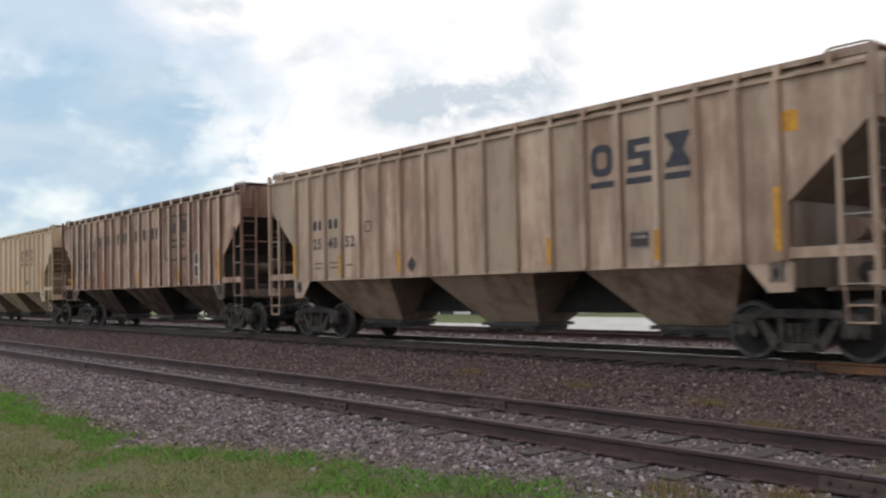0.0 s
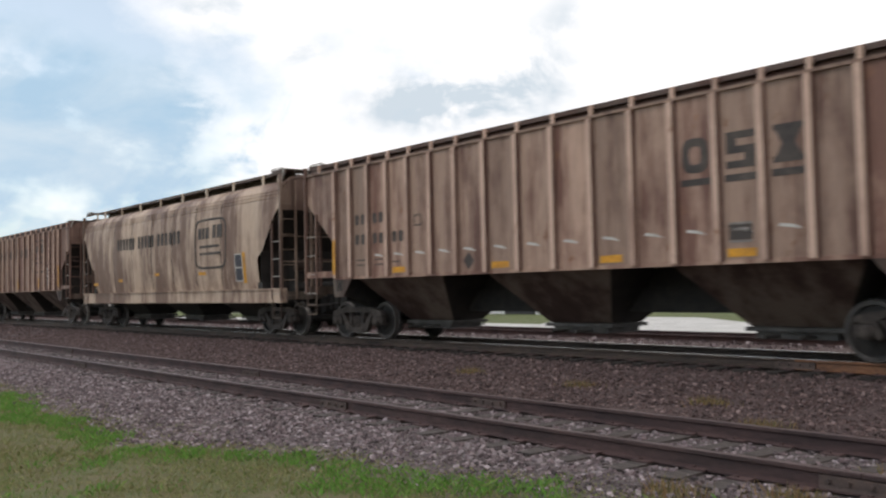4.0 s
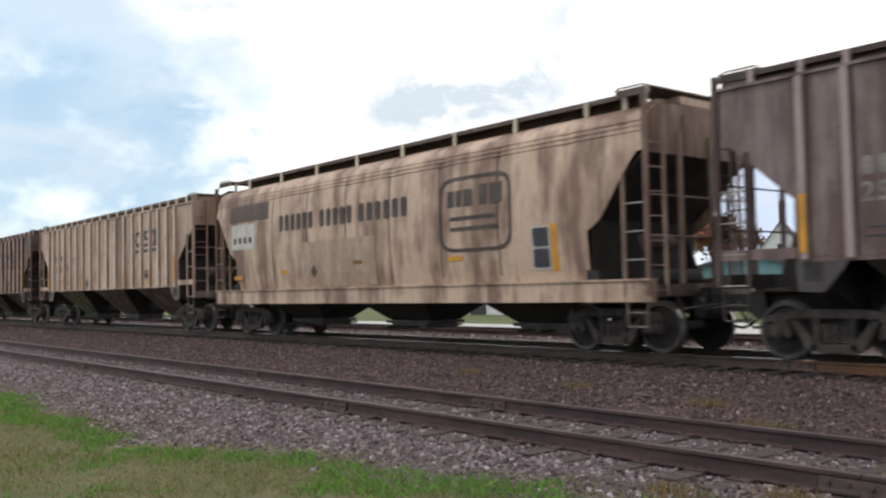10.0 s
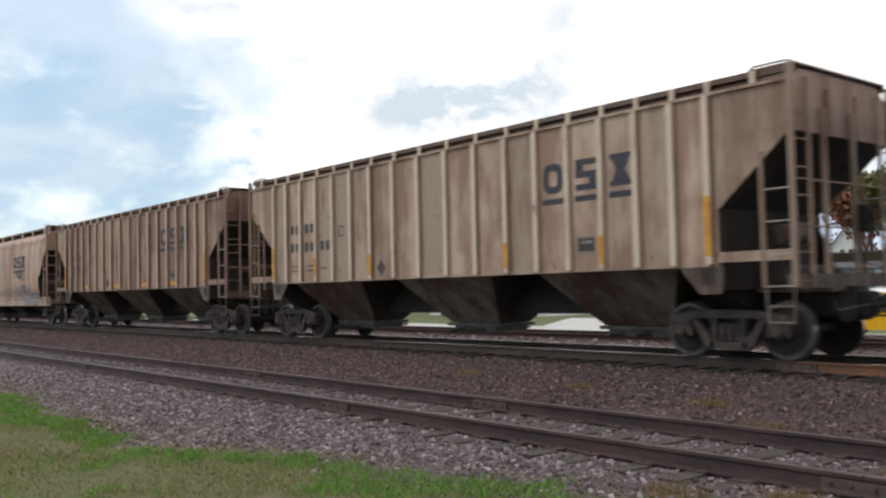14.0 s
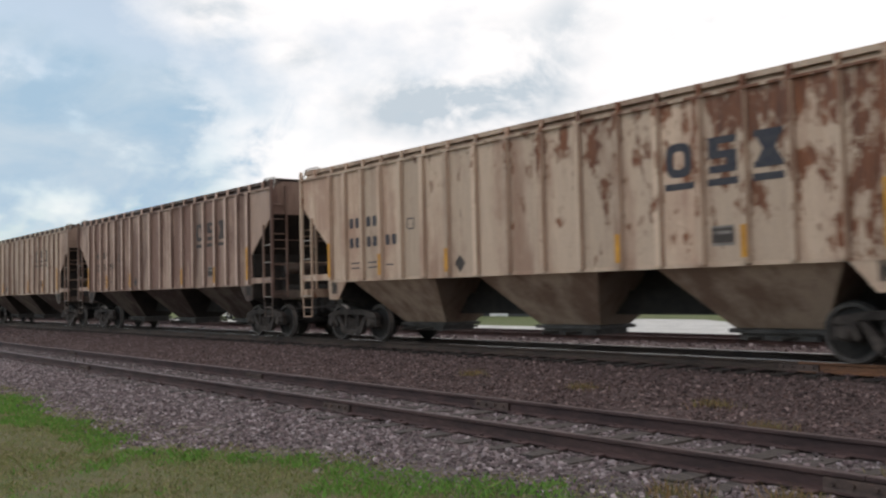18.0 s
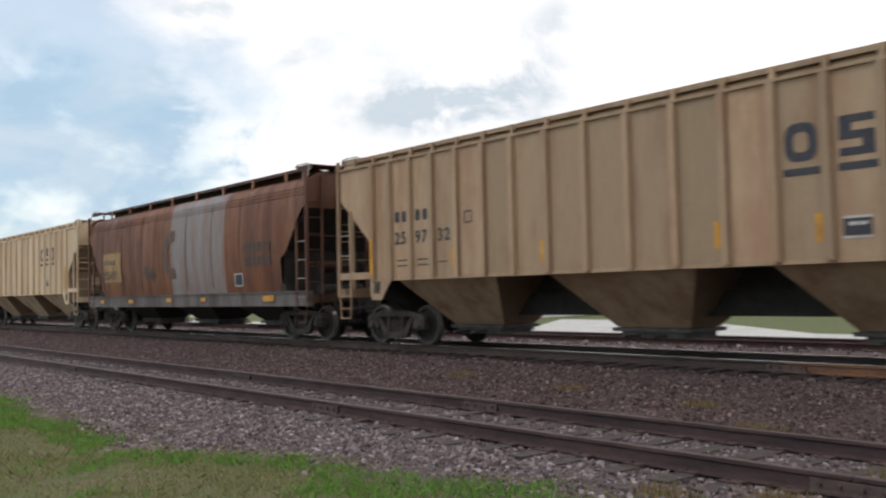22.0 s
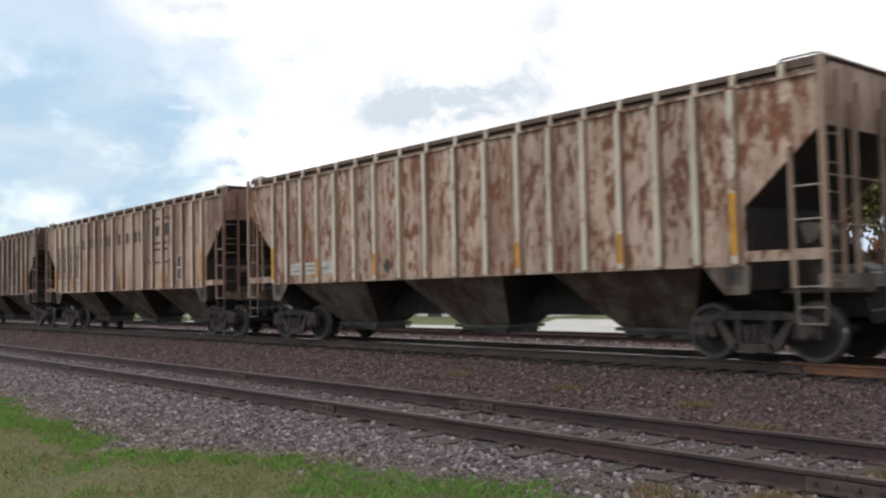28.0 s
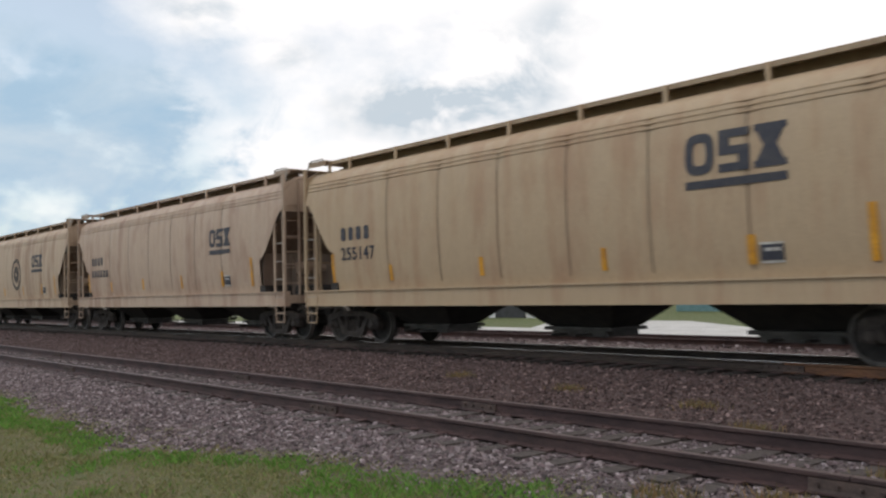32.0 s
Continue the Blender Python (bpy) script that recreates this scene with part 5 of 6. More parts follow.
        stripes(car, -1.648, [(-6.0, 1.02, 0.5, 0.16), (-4.4, 1.0, 0.5, 0.16), (-1.6, 1.04, 0.5, 0.16), (2.6, 1.04, 0.5, 0.16), (6.3, 1.5, 0.12, 0.9)])
        diamond(car, -2.2, 1.72, yb, 0.2)
    if kind == "rust":
        part("paint_patch", flat(Build(), [rect(-6.45, 1.84, 1.75, 1.08)], yb), FADEYELLOW, car, "faded yellowish number patch")
        word_bars(car, "reporting_mark", -6.38, 2.48, 0.26, [0.22] * 4, yb - 0.004, INK, 0.08)
        digits(car, number, -6.45, 1.96, yb - 0.004, INK)
        diamond(car, -2.34, 2.12, yb, 0.24); diamond(car, -1.83, 2.02, yb, 0.24)
        b = Build()
        ribbon(b, [(-0.1 + 0.62 * math.cos(a), 2.62 + 0.62 * math.sin(a)) for a in [radians(75 + 14 * q) for q in range(16)]], 0.36, yb - 0.004)
        part("ghost_mark", b, GHOST, car, "dark worn crescent of an old round mark")
        p = part("data_panel", flat(Build(), [rect(4.2, 1.54, 0.42, 0.3)], yb), INK, car, "dark stencil square")
        part("panel_frame", ring_mesh_into(Build(), 4.16, 1.5, 0.5, 0.38, 0.035, yb - 0.003, 20, 12.0), WHITEP, p)
        word_bars(car, "lettering_bars", 4.82, 2.44, 0.3, [0.2] * 6, yb, INKFADE, 0.06)
        word_bars(car, "lettering_bars", 4.82, 2.07, 0.26, [0.2] * 6, yb, INKFADE, 0.06)
        stripes(car, -1.648, [(-6.8, 1.06, 0.4, 0.12), (-3.9, 1.06, 0.4, 0.12), (-0.6, 1.08, 0.4, 0.12), (2.0, 1.08, 0.3, 0.12), (5.9, 1.06, 0.6, 0.16)])


GHOST = plain("worn_dark_ghost_paint", (0.085, 0.06, 0.055), (0.17, 0.10, 0.07), 4.0, 0.75, 0.0, 0.0, (3, 3, 0.6))
PALEFADE = plain("worn_pale_lettering", (0.3, 0.27, 0.25), (0.16, 0.14, 0.125), 5.0, 0.7, 0.0, 0.0)
FADEYELLOW = plain("faded_yellow_patch", (0.42, 0.27, 0.11), (0.26, 0.15, 0.06), 3.0, 0.7, 0.0, 0.0, (2, 2, 0.5))
PATCHBROWN = plain("light_brown_repaint", (0.31, 0.21, 0.155), (0.19, 0.122, 0.09), 1.6, 0.65, 0.0, 0.0, (1.6, 1.6, 0.5))
PATCHTAN = plain("pale_tan_repaint", (0.46, 0.345, 0.255), (0.34, 0.235, 0.165), 1.6, 0.65, 0.0, 0.0, (1.6, 1.6, 0.5))
BROWNPATCH = plain("dark_brown_repaint", (0.13, 0.09, 0.07), (0.09, 0.06, 0.048), 1.6, 0.7, 0.0, 0.0, (1.6, 1.6, 0.5))


def hug(parts):
    """Bend flat markings to the belly of a round-sided car."""
    for o in parts:
        if o.name.startswith("letter_block"):
            o.location.y = -belly(o.location.z + 0.18) - 0.012
            continue
        me = o.data
        me.transform(o.matrix_basis)
        o.matrix_basis = Matrix.Identity(4)
        bm = bmesh.new(); bm.from_mesh(me)
        for k in range(15):
            bmesh.ops.bisect_plane(bm, geom=bm.verts[:] + bm.edges[:] + bm.faces[:], plane_co=(0, 0, 1.3 + 0.2 * k), plane_no=(0, 0, 1))
        for v in bm.verts:
            if v.co.z > 1.33:
                v.co.y += 1.645 - belly(v.co.z) - 0.012
        bm.to_mesh(me); bm.free()


def make_train():
    proto = {"rib": ribbed_car(), "round": round_car()}
    used = set()
    cars = []
    for i, (x0, body, col, dirt, amount, rust, kind, label) in enumerate(CARS):
        if body in used:
            car = copy_thing(proto[body], Matrix.Identity(4))
        else:
            used.add(body)
            car = proto[body]
        cars.append((car, x0, body, col, dirt, amount, rust, kind, label))
    for i, (car, x0, body, col, dirt, amount, rust, kind, label) in enumerate(cars):
        extra = {}
        if kind == "rust":
            extra = dict(patch=(0.27, 0.245, 0.24), patch_at=(-0.2, 3.65))
        if kind == "mark_k":
            extra = dict(patch=(0.27, 0.26, 0.285), patch_at=(-6.9, -2.5))
        if i == 17:
            extra = dict(patch=(0.16, 0.075, 0.04), patch_at=(-1.5, -0.6))
        if i == 24:
            extra = dict(patch=(0.56, 0.46, 0.35), patch_at=(-7.0, -3.95))
        if i == 15:
            extra = dict(bloom=(0.016, 0.05, 0.165))
        if i == 23:
            extra = dict(spots=(3.3, 3.3, 1.1), bloom=(0.0, 0.012, 0.0))
        # roof tone: car colour darkened by grime and for shade under the boards
        shade = tuple(0.13 * c + 0.3 * d for c, d in zip(col, dirt)) if amount > 0.35 else tuple(0.8 * c for c in col)
        mat = paint("car_paint", col, dirt, amount, rust, i + 1.0, panels=0.04 + 0.34 * amount if body != "round" else 0.0, **extra)
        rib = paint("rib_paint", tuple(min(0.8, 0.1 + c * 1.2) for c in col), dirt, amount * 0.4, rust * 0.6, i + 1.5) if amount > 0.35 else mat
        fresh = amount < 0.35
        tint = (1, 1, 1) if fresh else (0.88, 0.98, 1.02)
        # hoppers: car colour darkened for grime and for shade below the body
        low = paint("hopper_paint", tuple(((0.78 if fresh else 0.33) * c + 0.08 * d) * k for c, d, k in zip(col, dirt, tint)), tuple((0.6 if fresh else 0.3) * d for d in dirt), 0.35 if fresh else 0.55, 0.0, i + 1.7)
        # recess tone: a darkened copy of the car colour stands for shade
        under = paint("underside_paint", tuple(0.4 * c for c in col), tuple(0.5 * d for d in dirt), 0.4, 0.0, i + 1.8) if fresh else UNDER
        k = 0.25 if fresh else min(0.9, amount + 0.27)
        end = paint("end_paint", tuple(c + (d - c) * k for c, d in zip(col, dirt)), tuple(0.7 * d for d in dirt), amount, rust * 0.5, i + 1.9)
        roof = paint("roof_paint", shade, tuple(0.6 * d for d in dirt), amount, 0.0, i + 2.3)
        # rib flanks: car colour pulled towards grime to draw their shade; end ladders too
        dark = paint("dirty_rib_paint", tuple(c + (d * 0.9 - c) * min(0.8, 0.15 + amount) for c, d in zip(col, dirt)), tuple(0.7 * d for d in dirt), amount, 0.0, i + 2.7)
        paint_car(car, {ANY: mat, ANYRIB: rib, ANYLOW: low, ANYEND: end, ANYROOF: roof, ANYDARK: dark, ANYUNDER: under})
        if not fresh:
            # on grimy cars the low end gear takes the darker hopper tone
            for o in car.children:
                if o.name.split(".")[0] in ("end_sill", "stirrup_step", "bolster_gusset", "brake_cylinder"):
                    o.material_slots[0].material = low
        if kind == "rust":
            sill = paint("sill_paint", (0.17, 0.165, 0.17), (0.08, 0.07, 0.065), 0.4, 0.0, 3.3)
            for o in car.children:
                if o.name.startswith("side_sill"):
                    o.material_slots[0].material = sill
        if i == 10:
            moss = paint("green_hopper_paint", (0.15, 0.185, 0.095), (0.06, 0.055, 0.04), 0.5, 0.0, 5.1)
            hop = [o for o in car.children if o.name.startswith("hopper")][0]
            hop.material_slots[0].material = moss
            hop["label"] = "green-stained sloping discharge hopper"
        clean = kind in ("mark_num", "mark_num2", "mark_round", "mark_round2", "mark_seal", "striped", "mark_round_tag")
        before = set(car.children_recursive)
        mark(car, kind, INK if (clean or amount < 0.52) and i not in (16, 17) else INKFADE, 12, NUMBERS.get(i), RIBS)
        if body == "round":
            hug([o for o in car.children_recursive if o not in before])
        if i == 1:
            for x in (-7.21, 7.05):
                part("reflector", flat(Build(), [rect(x, 3.42, 0.27, 0.31)], YR), YELLOW, car, "yellow reflective square")
        car.matrix_basis = pose(x0, RAIL_Y, 0)
        tagged(car, label, "rail car", "cars of the moving train")
    return cars


TRAIN = make_train()

# ---- ties, stones, grass ----


def lay_ties(root, yc, top, x0, x1, step, turn=1.2, wood=None):
    rnd = random.Random(11)
    kinds = [tie_mesh(top, s, wood or TIEM) for s in range(5)]
    x = x0
    while x < x1:
        t = part("tie", rnd.choice(kinds), None, root)
        t.matrix_basis = pose(x + rnd.uniform(-0.05, 0.05), yc + rnd.uniform(-0.05, 0.05), rnd.uniform(-0.012, 0.006), 0, 0, rnd.uniform(-turn, turn))
        if x > -30:
            for s in (-0.754, 0.754):
                p = part("tie_plate", PLATE, None, t)
                p.location = (0, s, top)
        x += step


PLATE = Build().box(-0.1, 0.1, -0.15, 0.15, 0.0, 0.014).box(-0.05, -0.02, -0.1, -0.07, 0.014, 0.03).box(0.02, 0.05, 0.07, 0.1, 0.014, 0.03).mesh("tie_plate", [RAILM])

HEIGHT_Y, HEIGHT_Z = np.array([-400, 2.0, 4.2, 5.4, 6.1, 8.9, 9.3, 10.2, 12.2, 12.7, 13.1, 14.7, 15.1, 15.6, 17.0, 18.6, 19.4, 23.2, 24.2, 600]), np.array([-0.5, -0.47, -0.47, -0.45, -0.428, -0.428, -0.435, -0.40, -0.25, -0.208, -0.2, -0.2, -0.208, -0.25, -0.42, -0.45, -0.36, -0.36, -0.47, -0.5])


def scatter(name, label, n, x0, x1, y0, y1, size, mat, seed, keep=None, sink=0.25, near_pow=1.0):
    """Loose stones as one mesh of small uneven blocks."""
    rs = np.random.RandomState(seed)
    x = x1 - (x1 - x0) * rs.rand(n) ** near_pow
    y = y0 + (y1 - y0) * rs.rand(n)
    if keep is not None:
        ok = keep(x, y, rs)
        x, y = x[ok], y[ok]
    n = len(x)
    s = size * (0.55 + 0.9 * rs.rand(n) ** 2)
    z = np.interp(y, HEIGHT_Y, HEIGHT_Z) + s * (0.5 - sink) * rs.uniform(-0.2, 1.0, n)
    base = np.array([(-1, -1, -1), (1, -1, -1), (1, 1, -1), (-1, 1, -1), (-1, -1, 1), (1, -1, 1), (1, 1, 1), (-1, 1, 1)], float) * 0.5
    v = base[None] * (1 + 0.6 * (rs.rand(n, 8, 3) - 0.5)) * np.stack([s * rs.uniform(0.8, 1.4, n), s * rs.uniform(0.7, 1.2, n), s * rs.uniform(0.5, 1.0, n)], 1)[:, None, :]
    a, b = rs.rand(n) * math.tau, rs.uniform(-0.7, 0.7, n)
    ca, sa, cb, sb = np.cos(a), np.sin(a), np.cos(b), np.sin(b)
    vx, vz = v[..., 0] * cb[:, None] + v[..., 2] * sb[:, None], -v[..., 0] * sb[:, None] + v[..., 2] * cb[:, None]
    vx, vy = vx * ca[:, None] - v[..., 1] * sa[:, None], vx * sa[:, None] + v[..., 1] * ca[:, None]
    v = np.stack([vx + x[:, None], vy + y[:, None], vz + z[:, None]], -1).reshape(-1, 3)
    q = np.array([(4, 5, 6, 7), (0, 1, 5, 4), (1, 2, 6, 5), (2, 3, 7, 6), (3, 0, 4, 7)])
    f = (q[None] + 8 * np.arange(n)[:, None, None]).reshape(-1, 4)
    me = bpy.data.meshes.new(name)
    me.from_pydata(v.tolist(), [], f.tolist())
    me.materials.append(mat)
    return tagged(new(name, me), label, "gravel", kind="stuff")


STONE_A = island("grey_pink_stone", [(0.034, 0.026, 0.025), (0.17, 0.124, 0.13), (0.074, 0.055, 0.056), (0.38, 0.322, 0.33), (0.137, 0.097, 0.098), (0.205, 0.158, 0.166), (0.05, 0.038, 0.037), (0.25, 0.2, 0.2)])
STONE_C = island("blackish_stone", [(0.012, 0.009, 0.008), (0.04, 0.027, 0.023), (0.02, 0.014, 0.012), (0.06, 0.042, 0.036), (0.03, 0.02, 0.017)])
STONE_B = island("purple_brown_stone", [(0.024, 0.014, 0.0133), (0.1, 0.061, 0.057), (0.048, 0.029, 0.027), (0.24, 0.17, 0.16), (0.082, 0.047, 0.041), (0.11, 0.074, 0.072), (0.036, 0.022, 0.02), (0.15, 0.1, 0.094)])


def lawn_edge(x):
    return np.interp(x, [-40, -18, -15, -12.5, -10.2, -9.3, -8, -6.2, -5.4, -4.5, -3, 5], [4.9, 4.45, 4.15, 4.15, 3.85, 4.45, 5.0, 5.15, 5.65, 5.5, 5.9, 6.0])


def off_lawn(x, y, rs):
    on_tie = (abs(y - SIDE_Y) < 1.32) & (abs(((x + 62) / 0.54) % 1.0 - 0.5) > 0.3) & (rs.rand(len(x)) < 0.75)
    return ~on_tie & (y > lawn_edge(x) + rs.normal(0, 0.22, len(x))) & ~((abs(y - SIDE_Y) < 0.85) & (abs(y - SIDE_Y) > 0.66))


def off_rails(x, y, rs):
    return ~((abs(y - RAIL_Y) < 0.87) & (abs(y - RAIL_Y) > 0.64)) & ~((abs(y - SIDE_Y) < 0.86) & (abs(y - SIDE_Y) > 0.65))


scatter("siding_ballast", "loose grey-pink crushed stone beside the siding", 100000, -34, 1, 3.6, 8.9, 0.035, STONE_A, 1, lambda x, y, r: off_lawn(x, y, r) & ((y < 6.6) | (r.rand(len(x)) < 0.6)), 0.3, 0.8)
scatter("bank_ballast", "purple-brown crushed stone banked up to the main line", 76000, -40, 1, 8.7, 12.75, 0.036, STONE_B, 2, off_rails, 0.3, 0.72)
scatter("oily_ballast", "blackish crushed stone under the main line rails", 26000, -60, 1, 12.5, 15.4, 0.04, STONE_C, 7, off_rails, 0.3, 0.75)
scatter("far_ballast", "crushed stone ballast stretching along the tracks", 22000, -85, -33, 8.7, 15.4, 0.052, STONE_B, 3, off_rails, 0.3, 0.6)
scatter("far_siding_ballast", "grey-pink crushed stone along the far siding", 9000, -85, -33, 4.6, 9.2, 0.05, STONE_A, 6, off_rails, 0.3, 0.6)
scatter("inner_ballast", "pale crushed stone between the further tracks", 9000, -60, 5, 15.2, 24.0, 0.075, STONE_A, 4, None, 0.3)
lay_ties(siding, SIDE_Y, SIDE_Z - 0.16, -62, 3, 0.54, 1.6)
lay_ties(main, RAIL_Y, -0.166, -60, 0, 0.5, 1.2, DARKTIE)


def grass(name, label, n, cols, seed, keep, tall, wide):
    rs = np.random.RandomState(seed)
    x = -34 + 36 * rs.rand(n) ** 0.75
    y = 0.8 + 5.6 * rs.rand(n)
    ok = keep(x, y, rs)
    x, y = x[ok], y[ok]
    n = len(x)
    h = tall * (0.4 + 0.9 * rs.rand(n))
    a = rs.rand(n) * math.tau
    w = wide * (0.6 + 0.8 * rs.rand(n))
    z = np.interp(y, HEIGHT_Y, HEIGHT_Z) - 0.01
    lx, ly = rs.normal(0, 0.5, n) * h, rs.normal(0, 0.5, n) * h
    dx, dy = np.cos(a) * w, np.sin(a) * w
    v = np.stack([np.stack([x - dx, y - dy, z], 1), np.stack([x + dx, y + dy, z], 1),
                  np.stack([x + dx * 0.7 + lx * 0.4, y + dy * 0.7 + ly * 0.4, z + h * 0.65], 1), np.stack([x + lx, y + ly, z + h], 1)], 1).reshape(-1, 3)
    f = (np.array([(0, 1, 2, 3)])[None] + 4 * np.arange(n)[:, None, None]).reshape(-1, 4)
    me = bpy.data.meshes.new(name)
    me.from_pydata(v.tolist(), [], f.tolist())
    me.materials.append(island(name + "_blades", cols, 0.8))
    return tagged(new(name, me), label, "grass", kind="stuff")


def clump(x, y, s, off):
    return np.sin(x * 1.3 * s + off) * np.cos(y * 1.9 * s + off * 2) + 0.6 * np.sin(x * 3.1 * s - y * 2.3 * s + off) + 0.4 * np.sin(x * 7.3 * s + y * 6.1 * s)


def green_here(x, y, rs):
    e = lawn_edge(x)
    return (y < e + 0.12 + rs.normal(0, 0.1, len(x))) & (clump(x, y, 1.0, 0.4) + 2.0 * np.exp(-((y - e + 0.42) / 0.36) ** 2) + rs.normal(0, 0.3, len(x)) > 1.22)


def dry_here(x, y, rs):
    return (y < lawn_edge(x) + 0.2 + rs.normal(0, 0.15, len(x))) & (clump(x, y, 1.2, 2.0) + rs.normal(0, 0.7, len(x)) > -0.8)


grass("green_grass", "patchy short green grass at the gravel's edge", 230000, [(0.08, 0.18, 0.024), (0.13, 0.30, 0.036), (0.10, 0.235, 0.027), (0.2, 0.3, 0.06)], 21, green_here, 0.06, 0.0055)
grass("dry_grass", "thin dry olive and straw grass on bare soil", 330000, [(0.27, 0.22, 0.105), (0.15, 0.185, 0.052), (0.31, 0.255, 0.13), (0.17, 0.2, 0.058), (0.12, 0.19, 0.04)], 22, dry_here, 0.036, 0.006)


def weeds():
    rs = np.random.RandomState(5)
    spots = [(-9.6, 10.6), (-7.0, 10.3), (-5.6, 9.2), (-3.6, 6.3), (-4.4, 5.9), (-3.3, 7.7), (-2.9, 8.0), (-12.5, 10.9)]
    v, f = [], []
    for cx, cy in spots:
        for _ in range(220):
            x, y = cx + rs.normal(0, 0.16), cy + rs.normal(0, 0.09)
            z = float(np.interp(y, HEIGHT_Y, HEIGHT_Z))
            a, h = rs.rand() * 6.28, 0.04 + 0.1 * rs.rand()
            k = len(v)
            v += [(x - 0.006 * math.cos(a), y - 0.006 * math.sin(a), z), (x + 0.006 * math.cos(a), y + 0.006 * math.sin(a), z), (x + rs.normal(0, 0.04), y + rs.normal(0, 0.04), z + h)]
            f.append((k, k + 1, k + 2))
    me = bpy.data.meshes.new("weeds")
    me.from_pydata(v, [], f)
    me.materials.append(island("weed_stems", [(0.22, 0.11, 0.04), (0.14, 0.13, 0.05), (0.26, 0.16, 0.07), (0.10, 0.12, 0.04)], 0.9))
    tagged(new("weeds", me), "sparse brown and green weeds in the ballast", "weeds", kind="stuff")


weeds()

# ---- street behind the tracks ----
CONCRETE = plain("pale_concrete", (0.55, 0.54, 0.515), (0.44, 0.43, 0.41), 1.2, 0.9)
WHITEWALL = plain("white_painted_siding", (0.74, 0.74, 0.73), (0.62, 0.62, 0.6), 2.0, 0.7)
TEALWALL = plain("teal_painted_steel", (0.16, 0.29, 0.3), (0.12, 0.23, 0.24), 2.0, 0.6)
ROOFGREY = plain("grey_shingle", (0.11, 0.11, 0.12), (0.07, 0.07, 0.075), 3.0, 0.9)
DARKDOOR = plain("dark_doorway", (0.05, 0.05, 0.055), (0.03, 0.03, 0.03), 3.0, 0.6)
BARK = plain("grey_bark", (0.09, 0.075, 0.065), (0.05, 0.04, 0.035), 9.0, 0.95)
PANE = plain("window_glass", (0.03, 0.035, 0.04), (0.05, 0.055, 0.06), 1.0, 0.08, 0.0, 0.0)
BRICKRED = plain("dull_red_siding", (0.2, 0.055, 0.045), (0.14, 0.04, 0.035), 3.0, 0.85)


def slab(name, label, poly, z0, z1, mat, cat):
    me = Build().prism_z(poly, z0, z1).mesh(name, [mat])
    return tagged(new(name, me), label, cat, kind="structure")


slab("road", "pale concrete street running along the tracks", [(-300, 24.6), (120, 24.6), (120, 28.6), (-300, 28.6)], -0.6, -0.455, CONCRETE, "road")
slab("pavement", "pale concrete yard beside the street", [(-28.0, 28.602), (-15.0, 28.602), (-25.5, 37), (-34, 37)], -0.6, -0.452, CONCRETE, "pavement")
slab("kerb", "low concrete kerb along the street", [(-300, 24.45), (120, 24.45), (120, 24.598), (-300, 24.598)], -0.6, -0.36, CONCRETE, "kerb")


def house(name, label, at, turn, w, d, h, rise, wall, windows, chimney=True, doors=(), stack=3.2):
    """Gabled building, gable towards -y in its own space."""
    root = tagged(new(name), label, "building")
    root.matrix_basis = pose(at[0], at[1], -0.5, 0, 0, turn)
    b = Build()
    b.prism_y([(-w / 2, 0), (w / 2, 0), (w / 2, h), (0, h + rise), (-w / 2, h)], 0, d)
    part("wall", b, wall, root)
    for s in (-1, 1):
        b = Build()
        b.prism_y([(s * (w / 2 + 0.35), h - 0.35 * rise / (w / 2)), (0, h + rise), (0, h + rise + 0.16), (s * (w / 2 + 0.35), h - 0.35 * rise / (w / 2) + 0.16)], -0.35, d + 0.35)
        part("roof", b, ROOFGREY, root)
    for x, z, ww, hh in windows:
        fr = part("window", Build().box(x - ww / 2 - 0.08, x + ww / 2 + 0.08, -0.04, 0.0, z - 0.08, z + hh + 0.08), WHITEWALL, root)
        part("pane", Build().box(x - ww / 2, x + ww / 2, -0.06, -0.045, z, z + hh), PANE, fr)
    for x, ww, hh in doors:
        part("door", Build().box(x - ww / 2, x + ww / 2, -0.05, -0.004, 0, hh), DARKDOOR, root, "dark open doorway")
    if chimney:
        part("chimney", Build().box(-0.35, 0.35, d * 0.25, d * 0.25 + 0.7, h + rise * 0.7, h + rise + stack), BRICKRED, root)
    return root


def along(px_yaw, dist):
    a = radians(px_yaw)
    return (math.sin(a) * dist, math.cos(a) * dist)


house("gabled_house", "white gabled house with grey roof and chimney", along(-29.9, 132), 24, 7.0, 11, 5.2, 4.6, WHITEWALL, [(-1.4, 1.2, 0.9, 1.4), (1.4, 1.2, 0.9, 1.4), (0, 5.6, 0.9, 1.3)])
house("cottage", "small white gabled cottage with upstairs windows", along(-26.2, 112), 22, 6.0, 9, 4.6, 3.8, WHITEWALL, [(-0.9, 4.6, 0.5, 0.7), (0, 4.6, 0.5, 0.7), (0.9, 4.6, 0.5, 0.7), (-1.4, 1.2, 1.0, 1.3), (1.4, 1.2, 1.0, 1.3)], False)
house("red_shed", "dull red house behind sparse trees", along(-23.0, 88), 20, 7.0, 8, 3.2, 2.4, BRICKRED, [(0, 1.2, 1.2, 1.2)], False)
house("white_garage", "long white garage with dark doorways", along(-48.0, 58), 0, 11.0, 7, 2.8, 1.4, WHITEWALL, [], False, [(-3.6, 1.4, 2.1), (-0.4, 1.5, 2.1), (3.4, 2.6, 2.2)])
house("teal_shed", "low teal metal shed beside the concrete yard", along(-32.0, 61), 0, 9.0, 8, 2.5, 1.0, TEALWALL, [], False, [(2.6, 1.0, 2.0)])
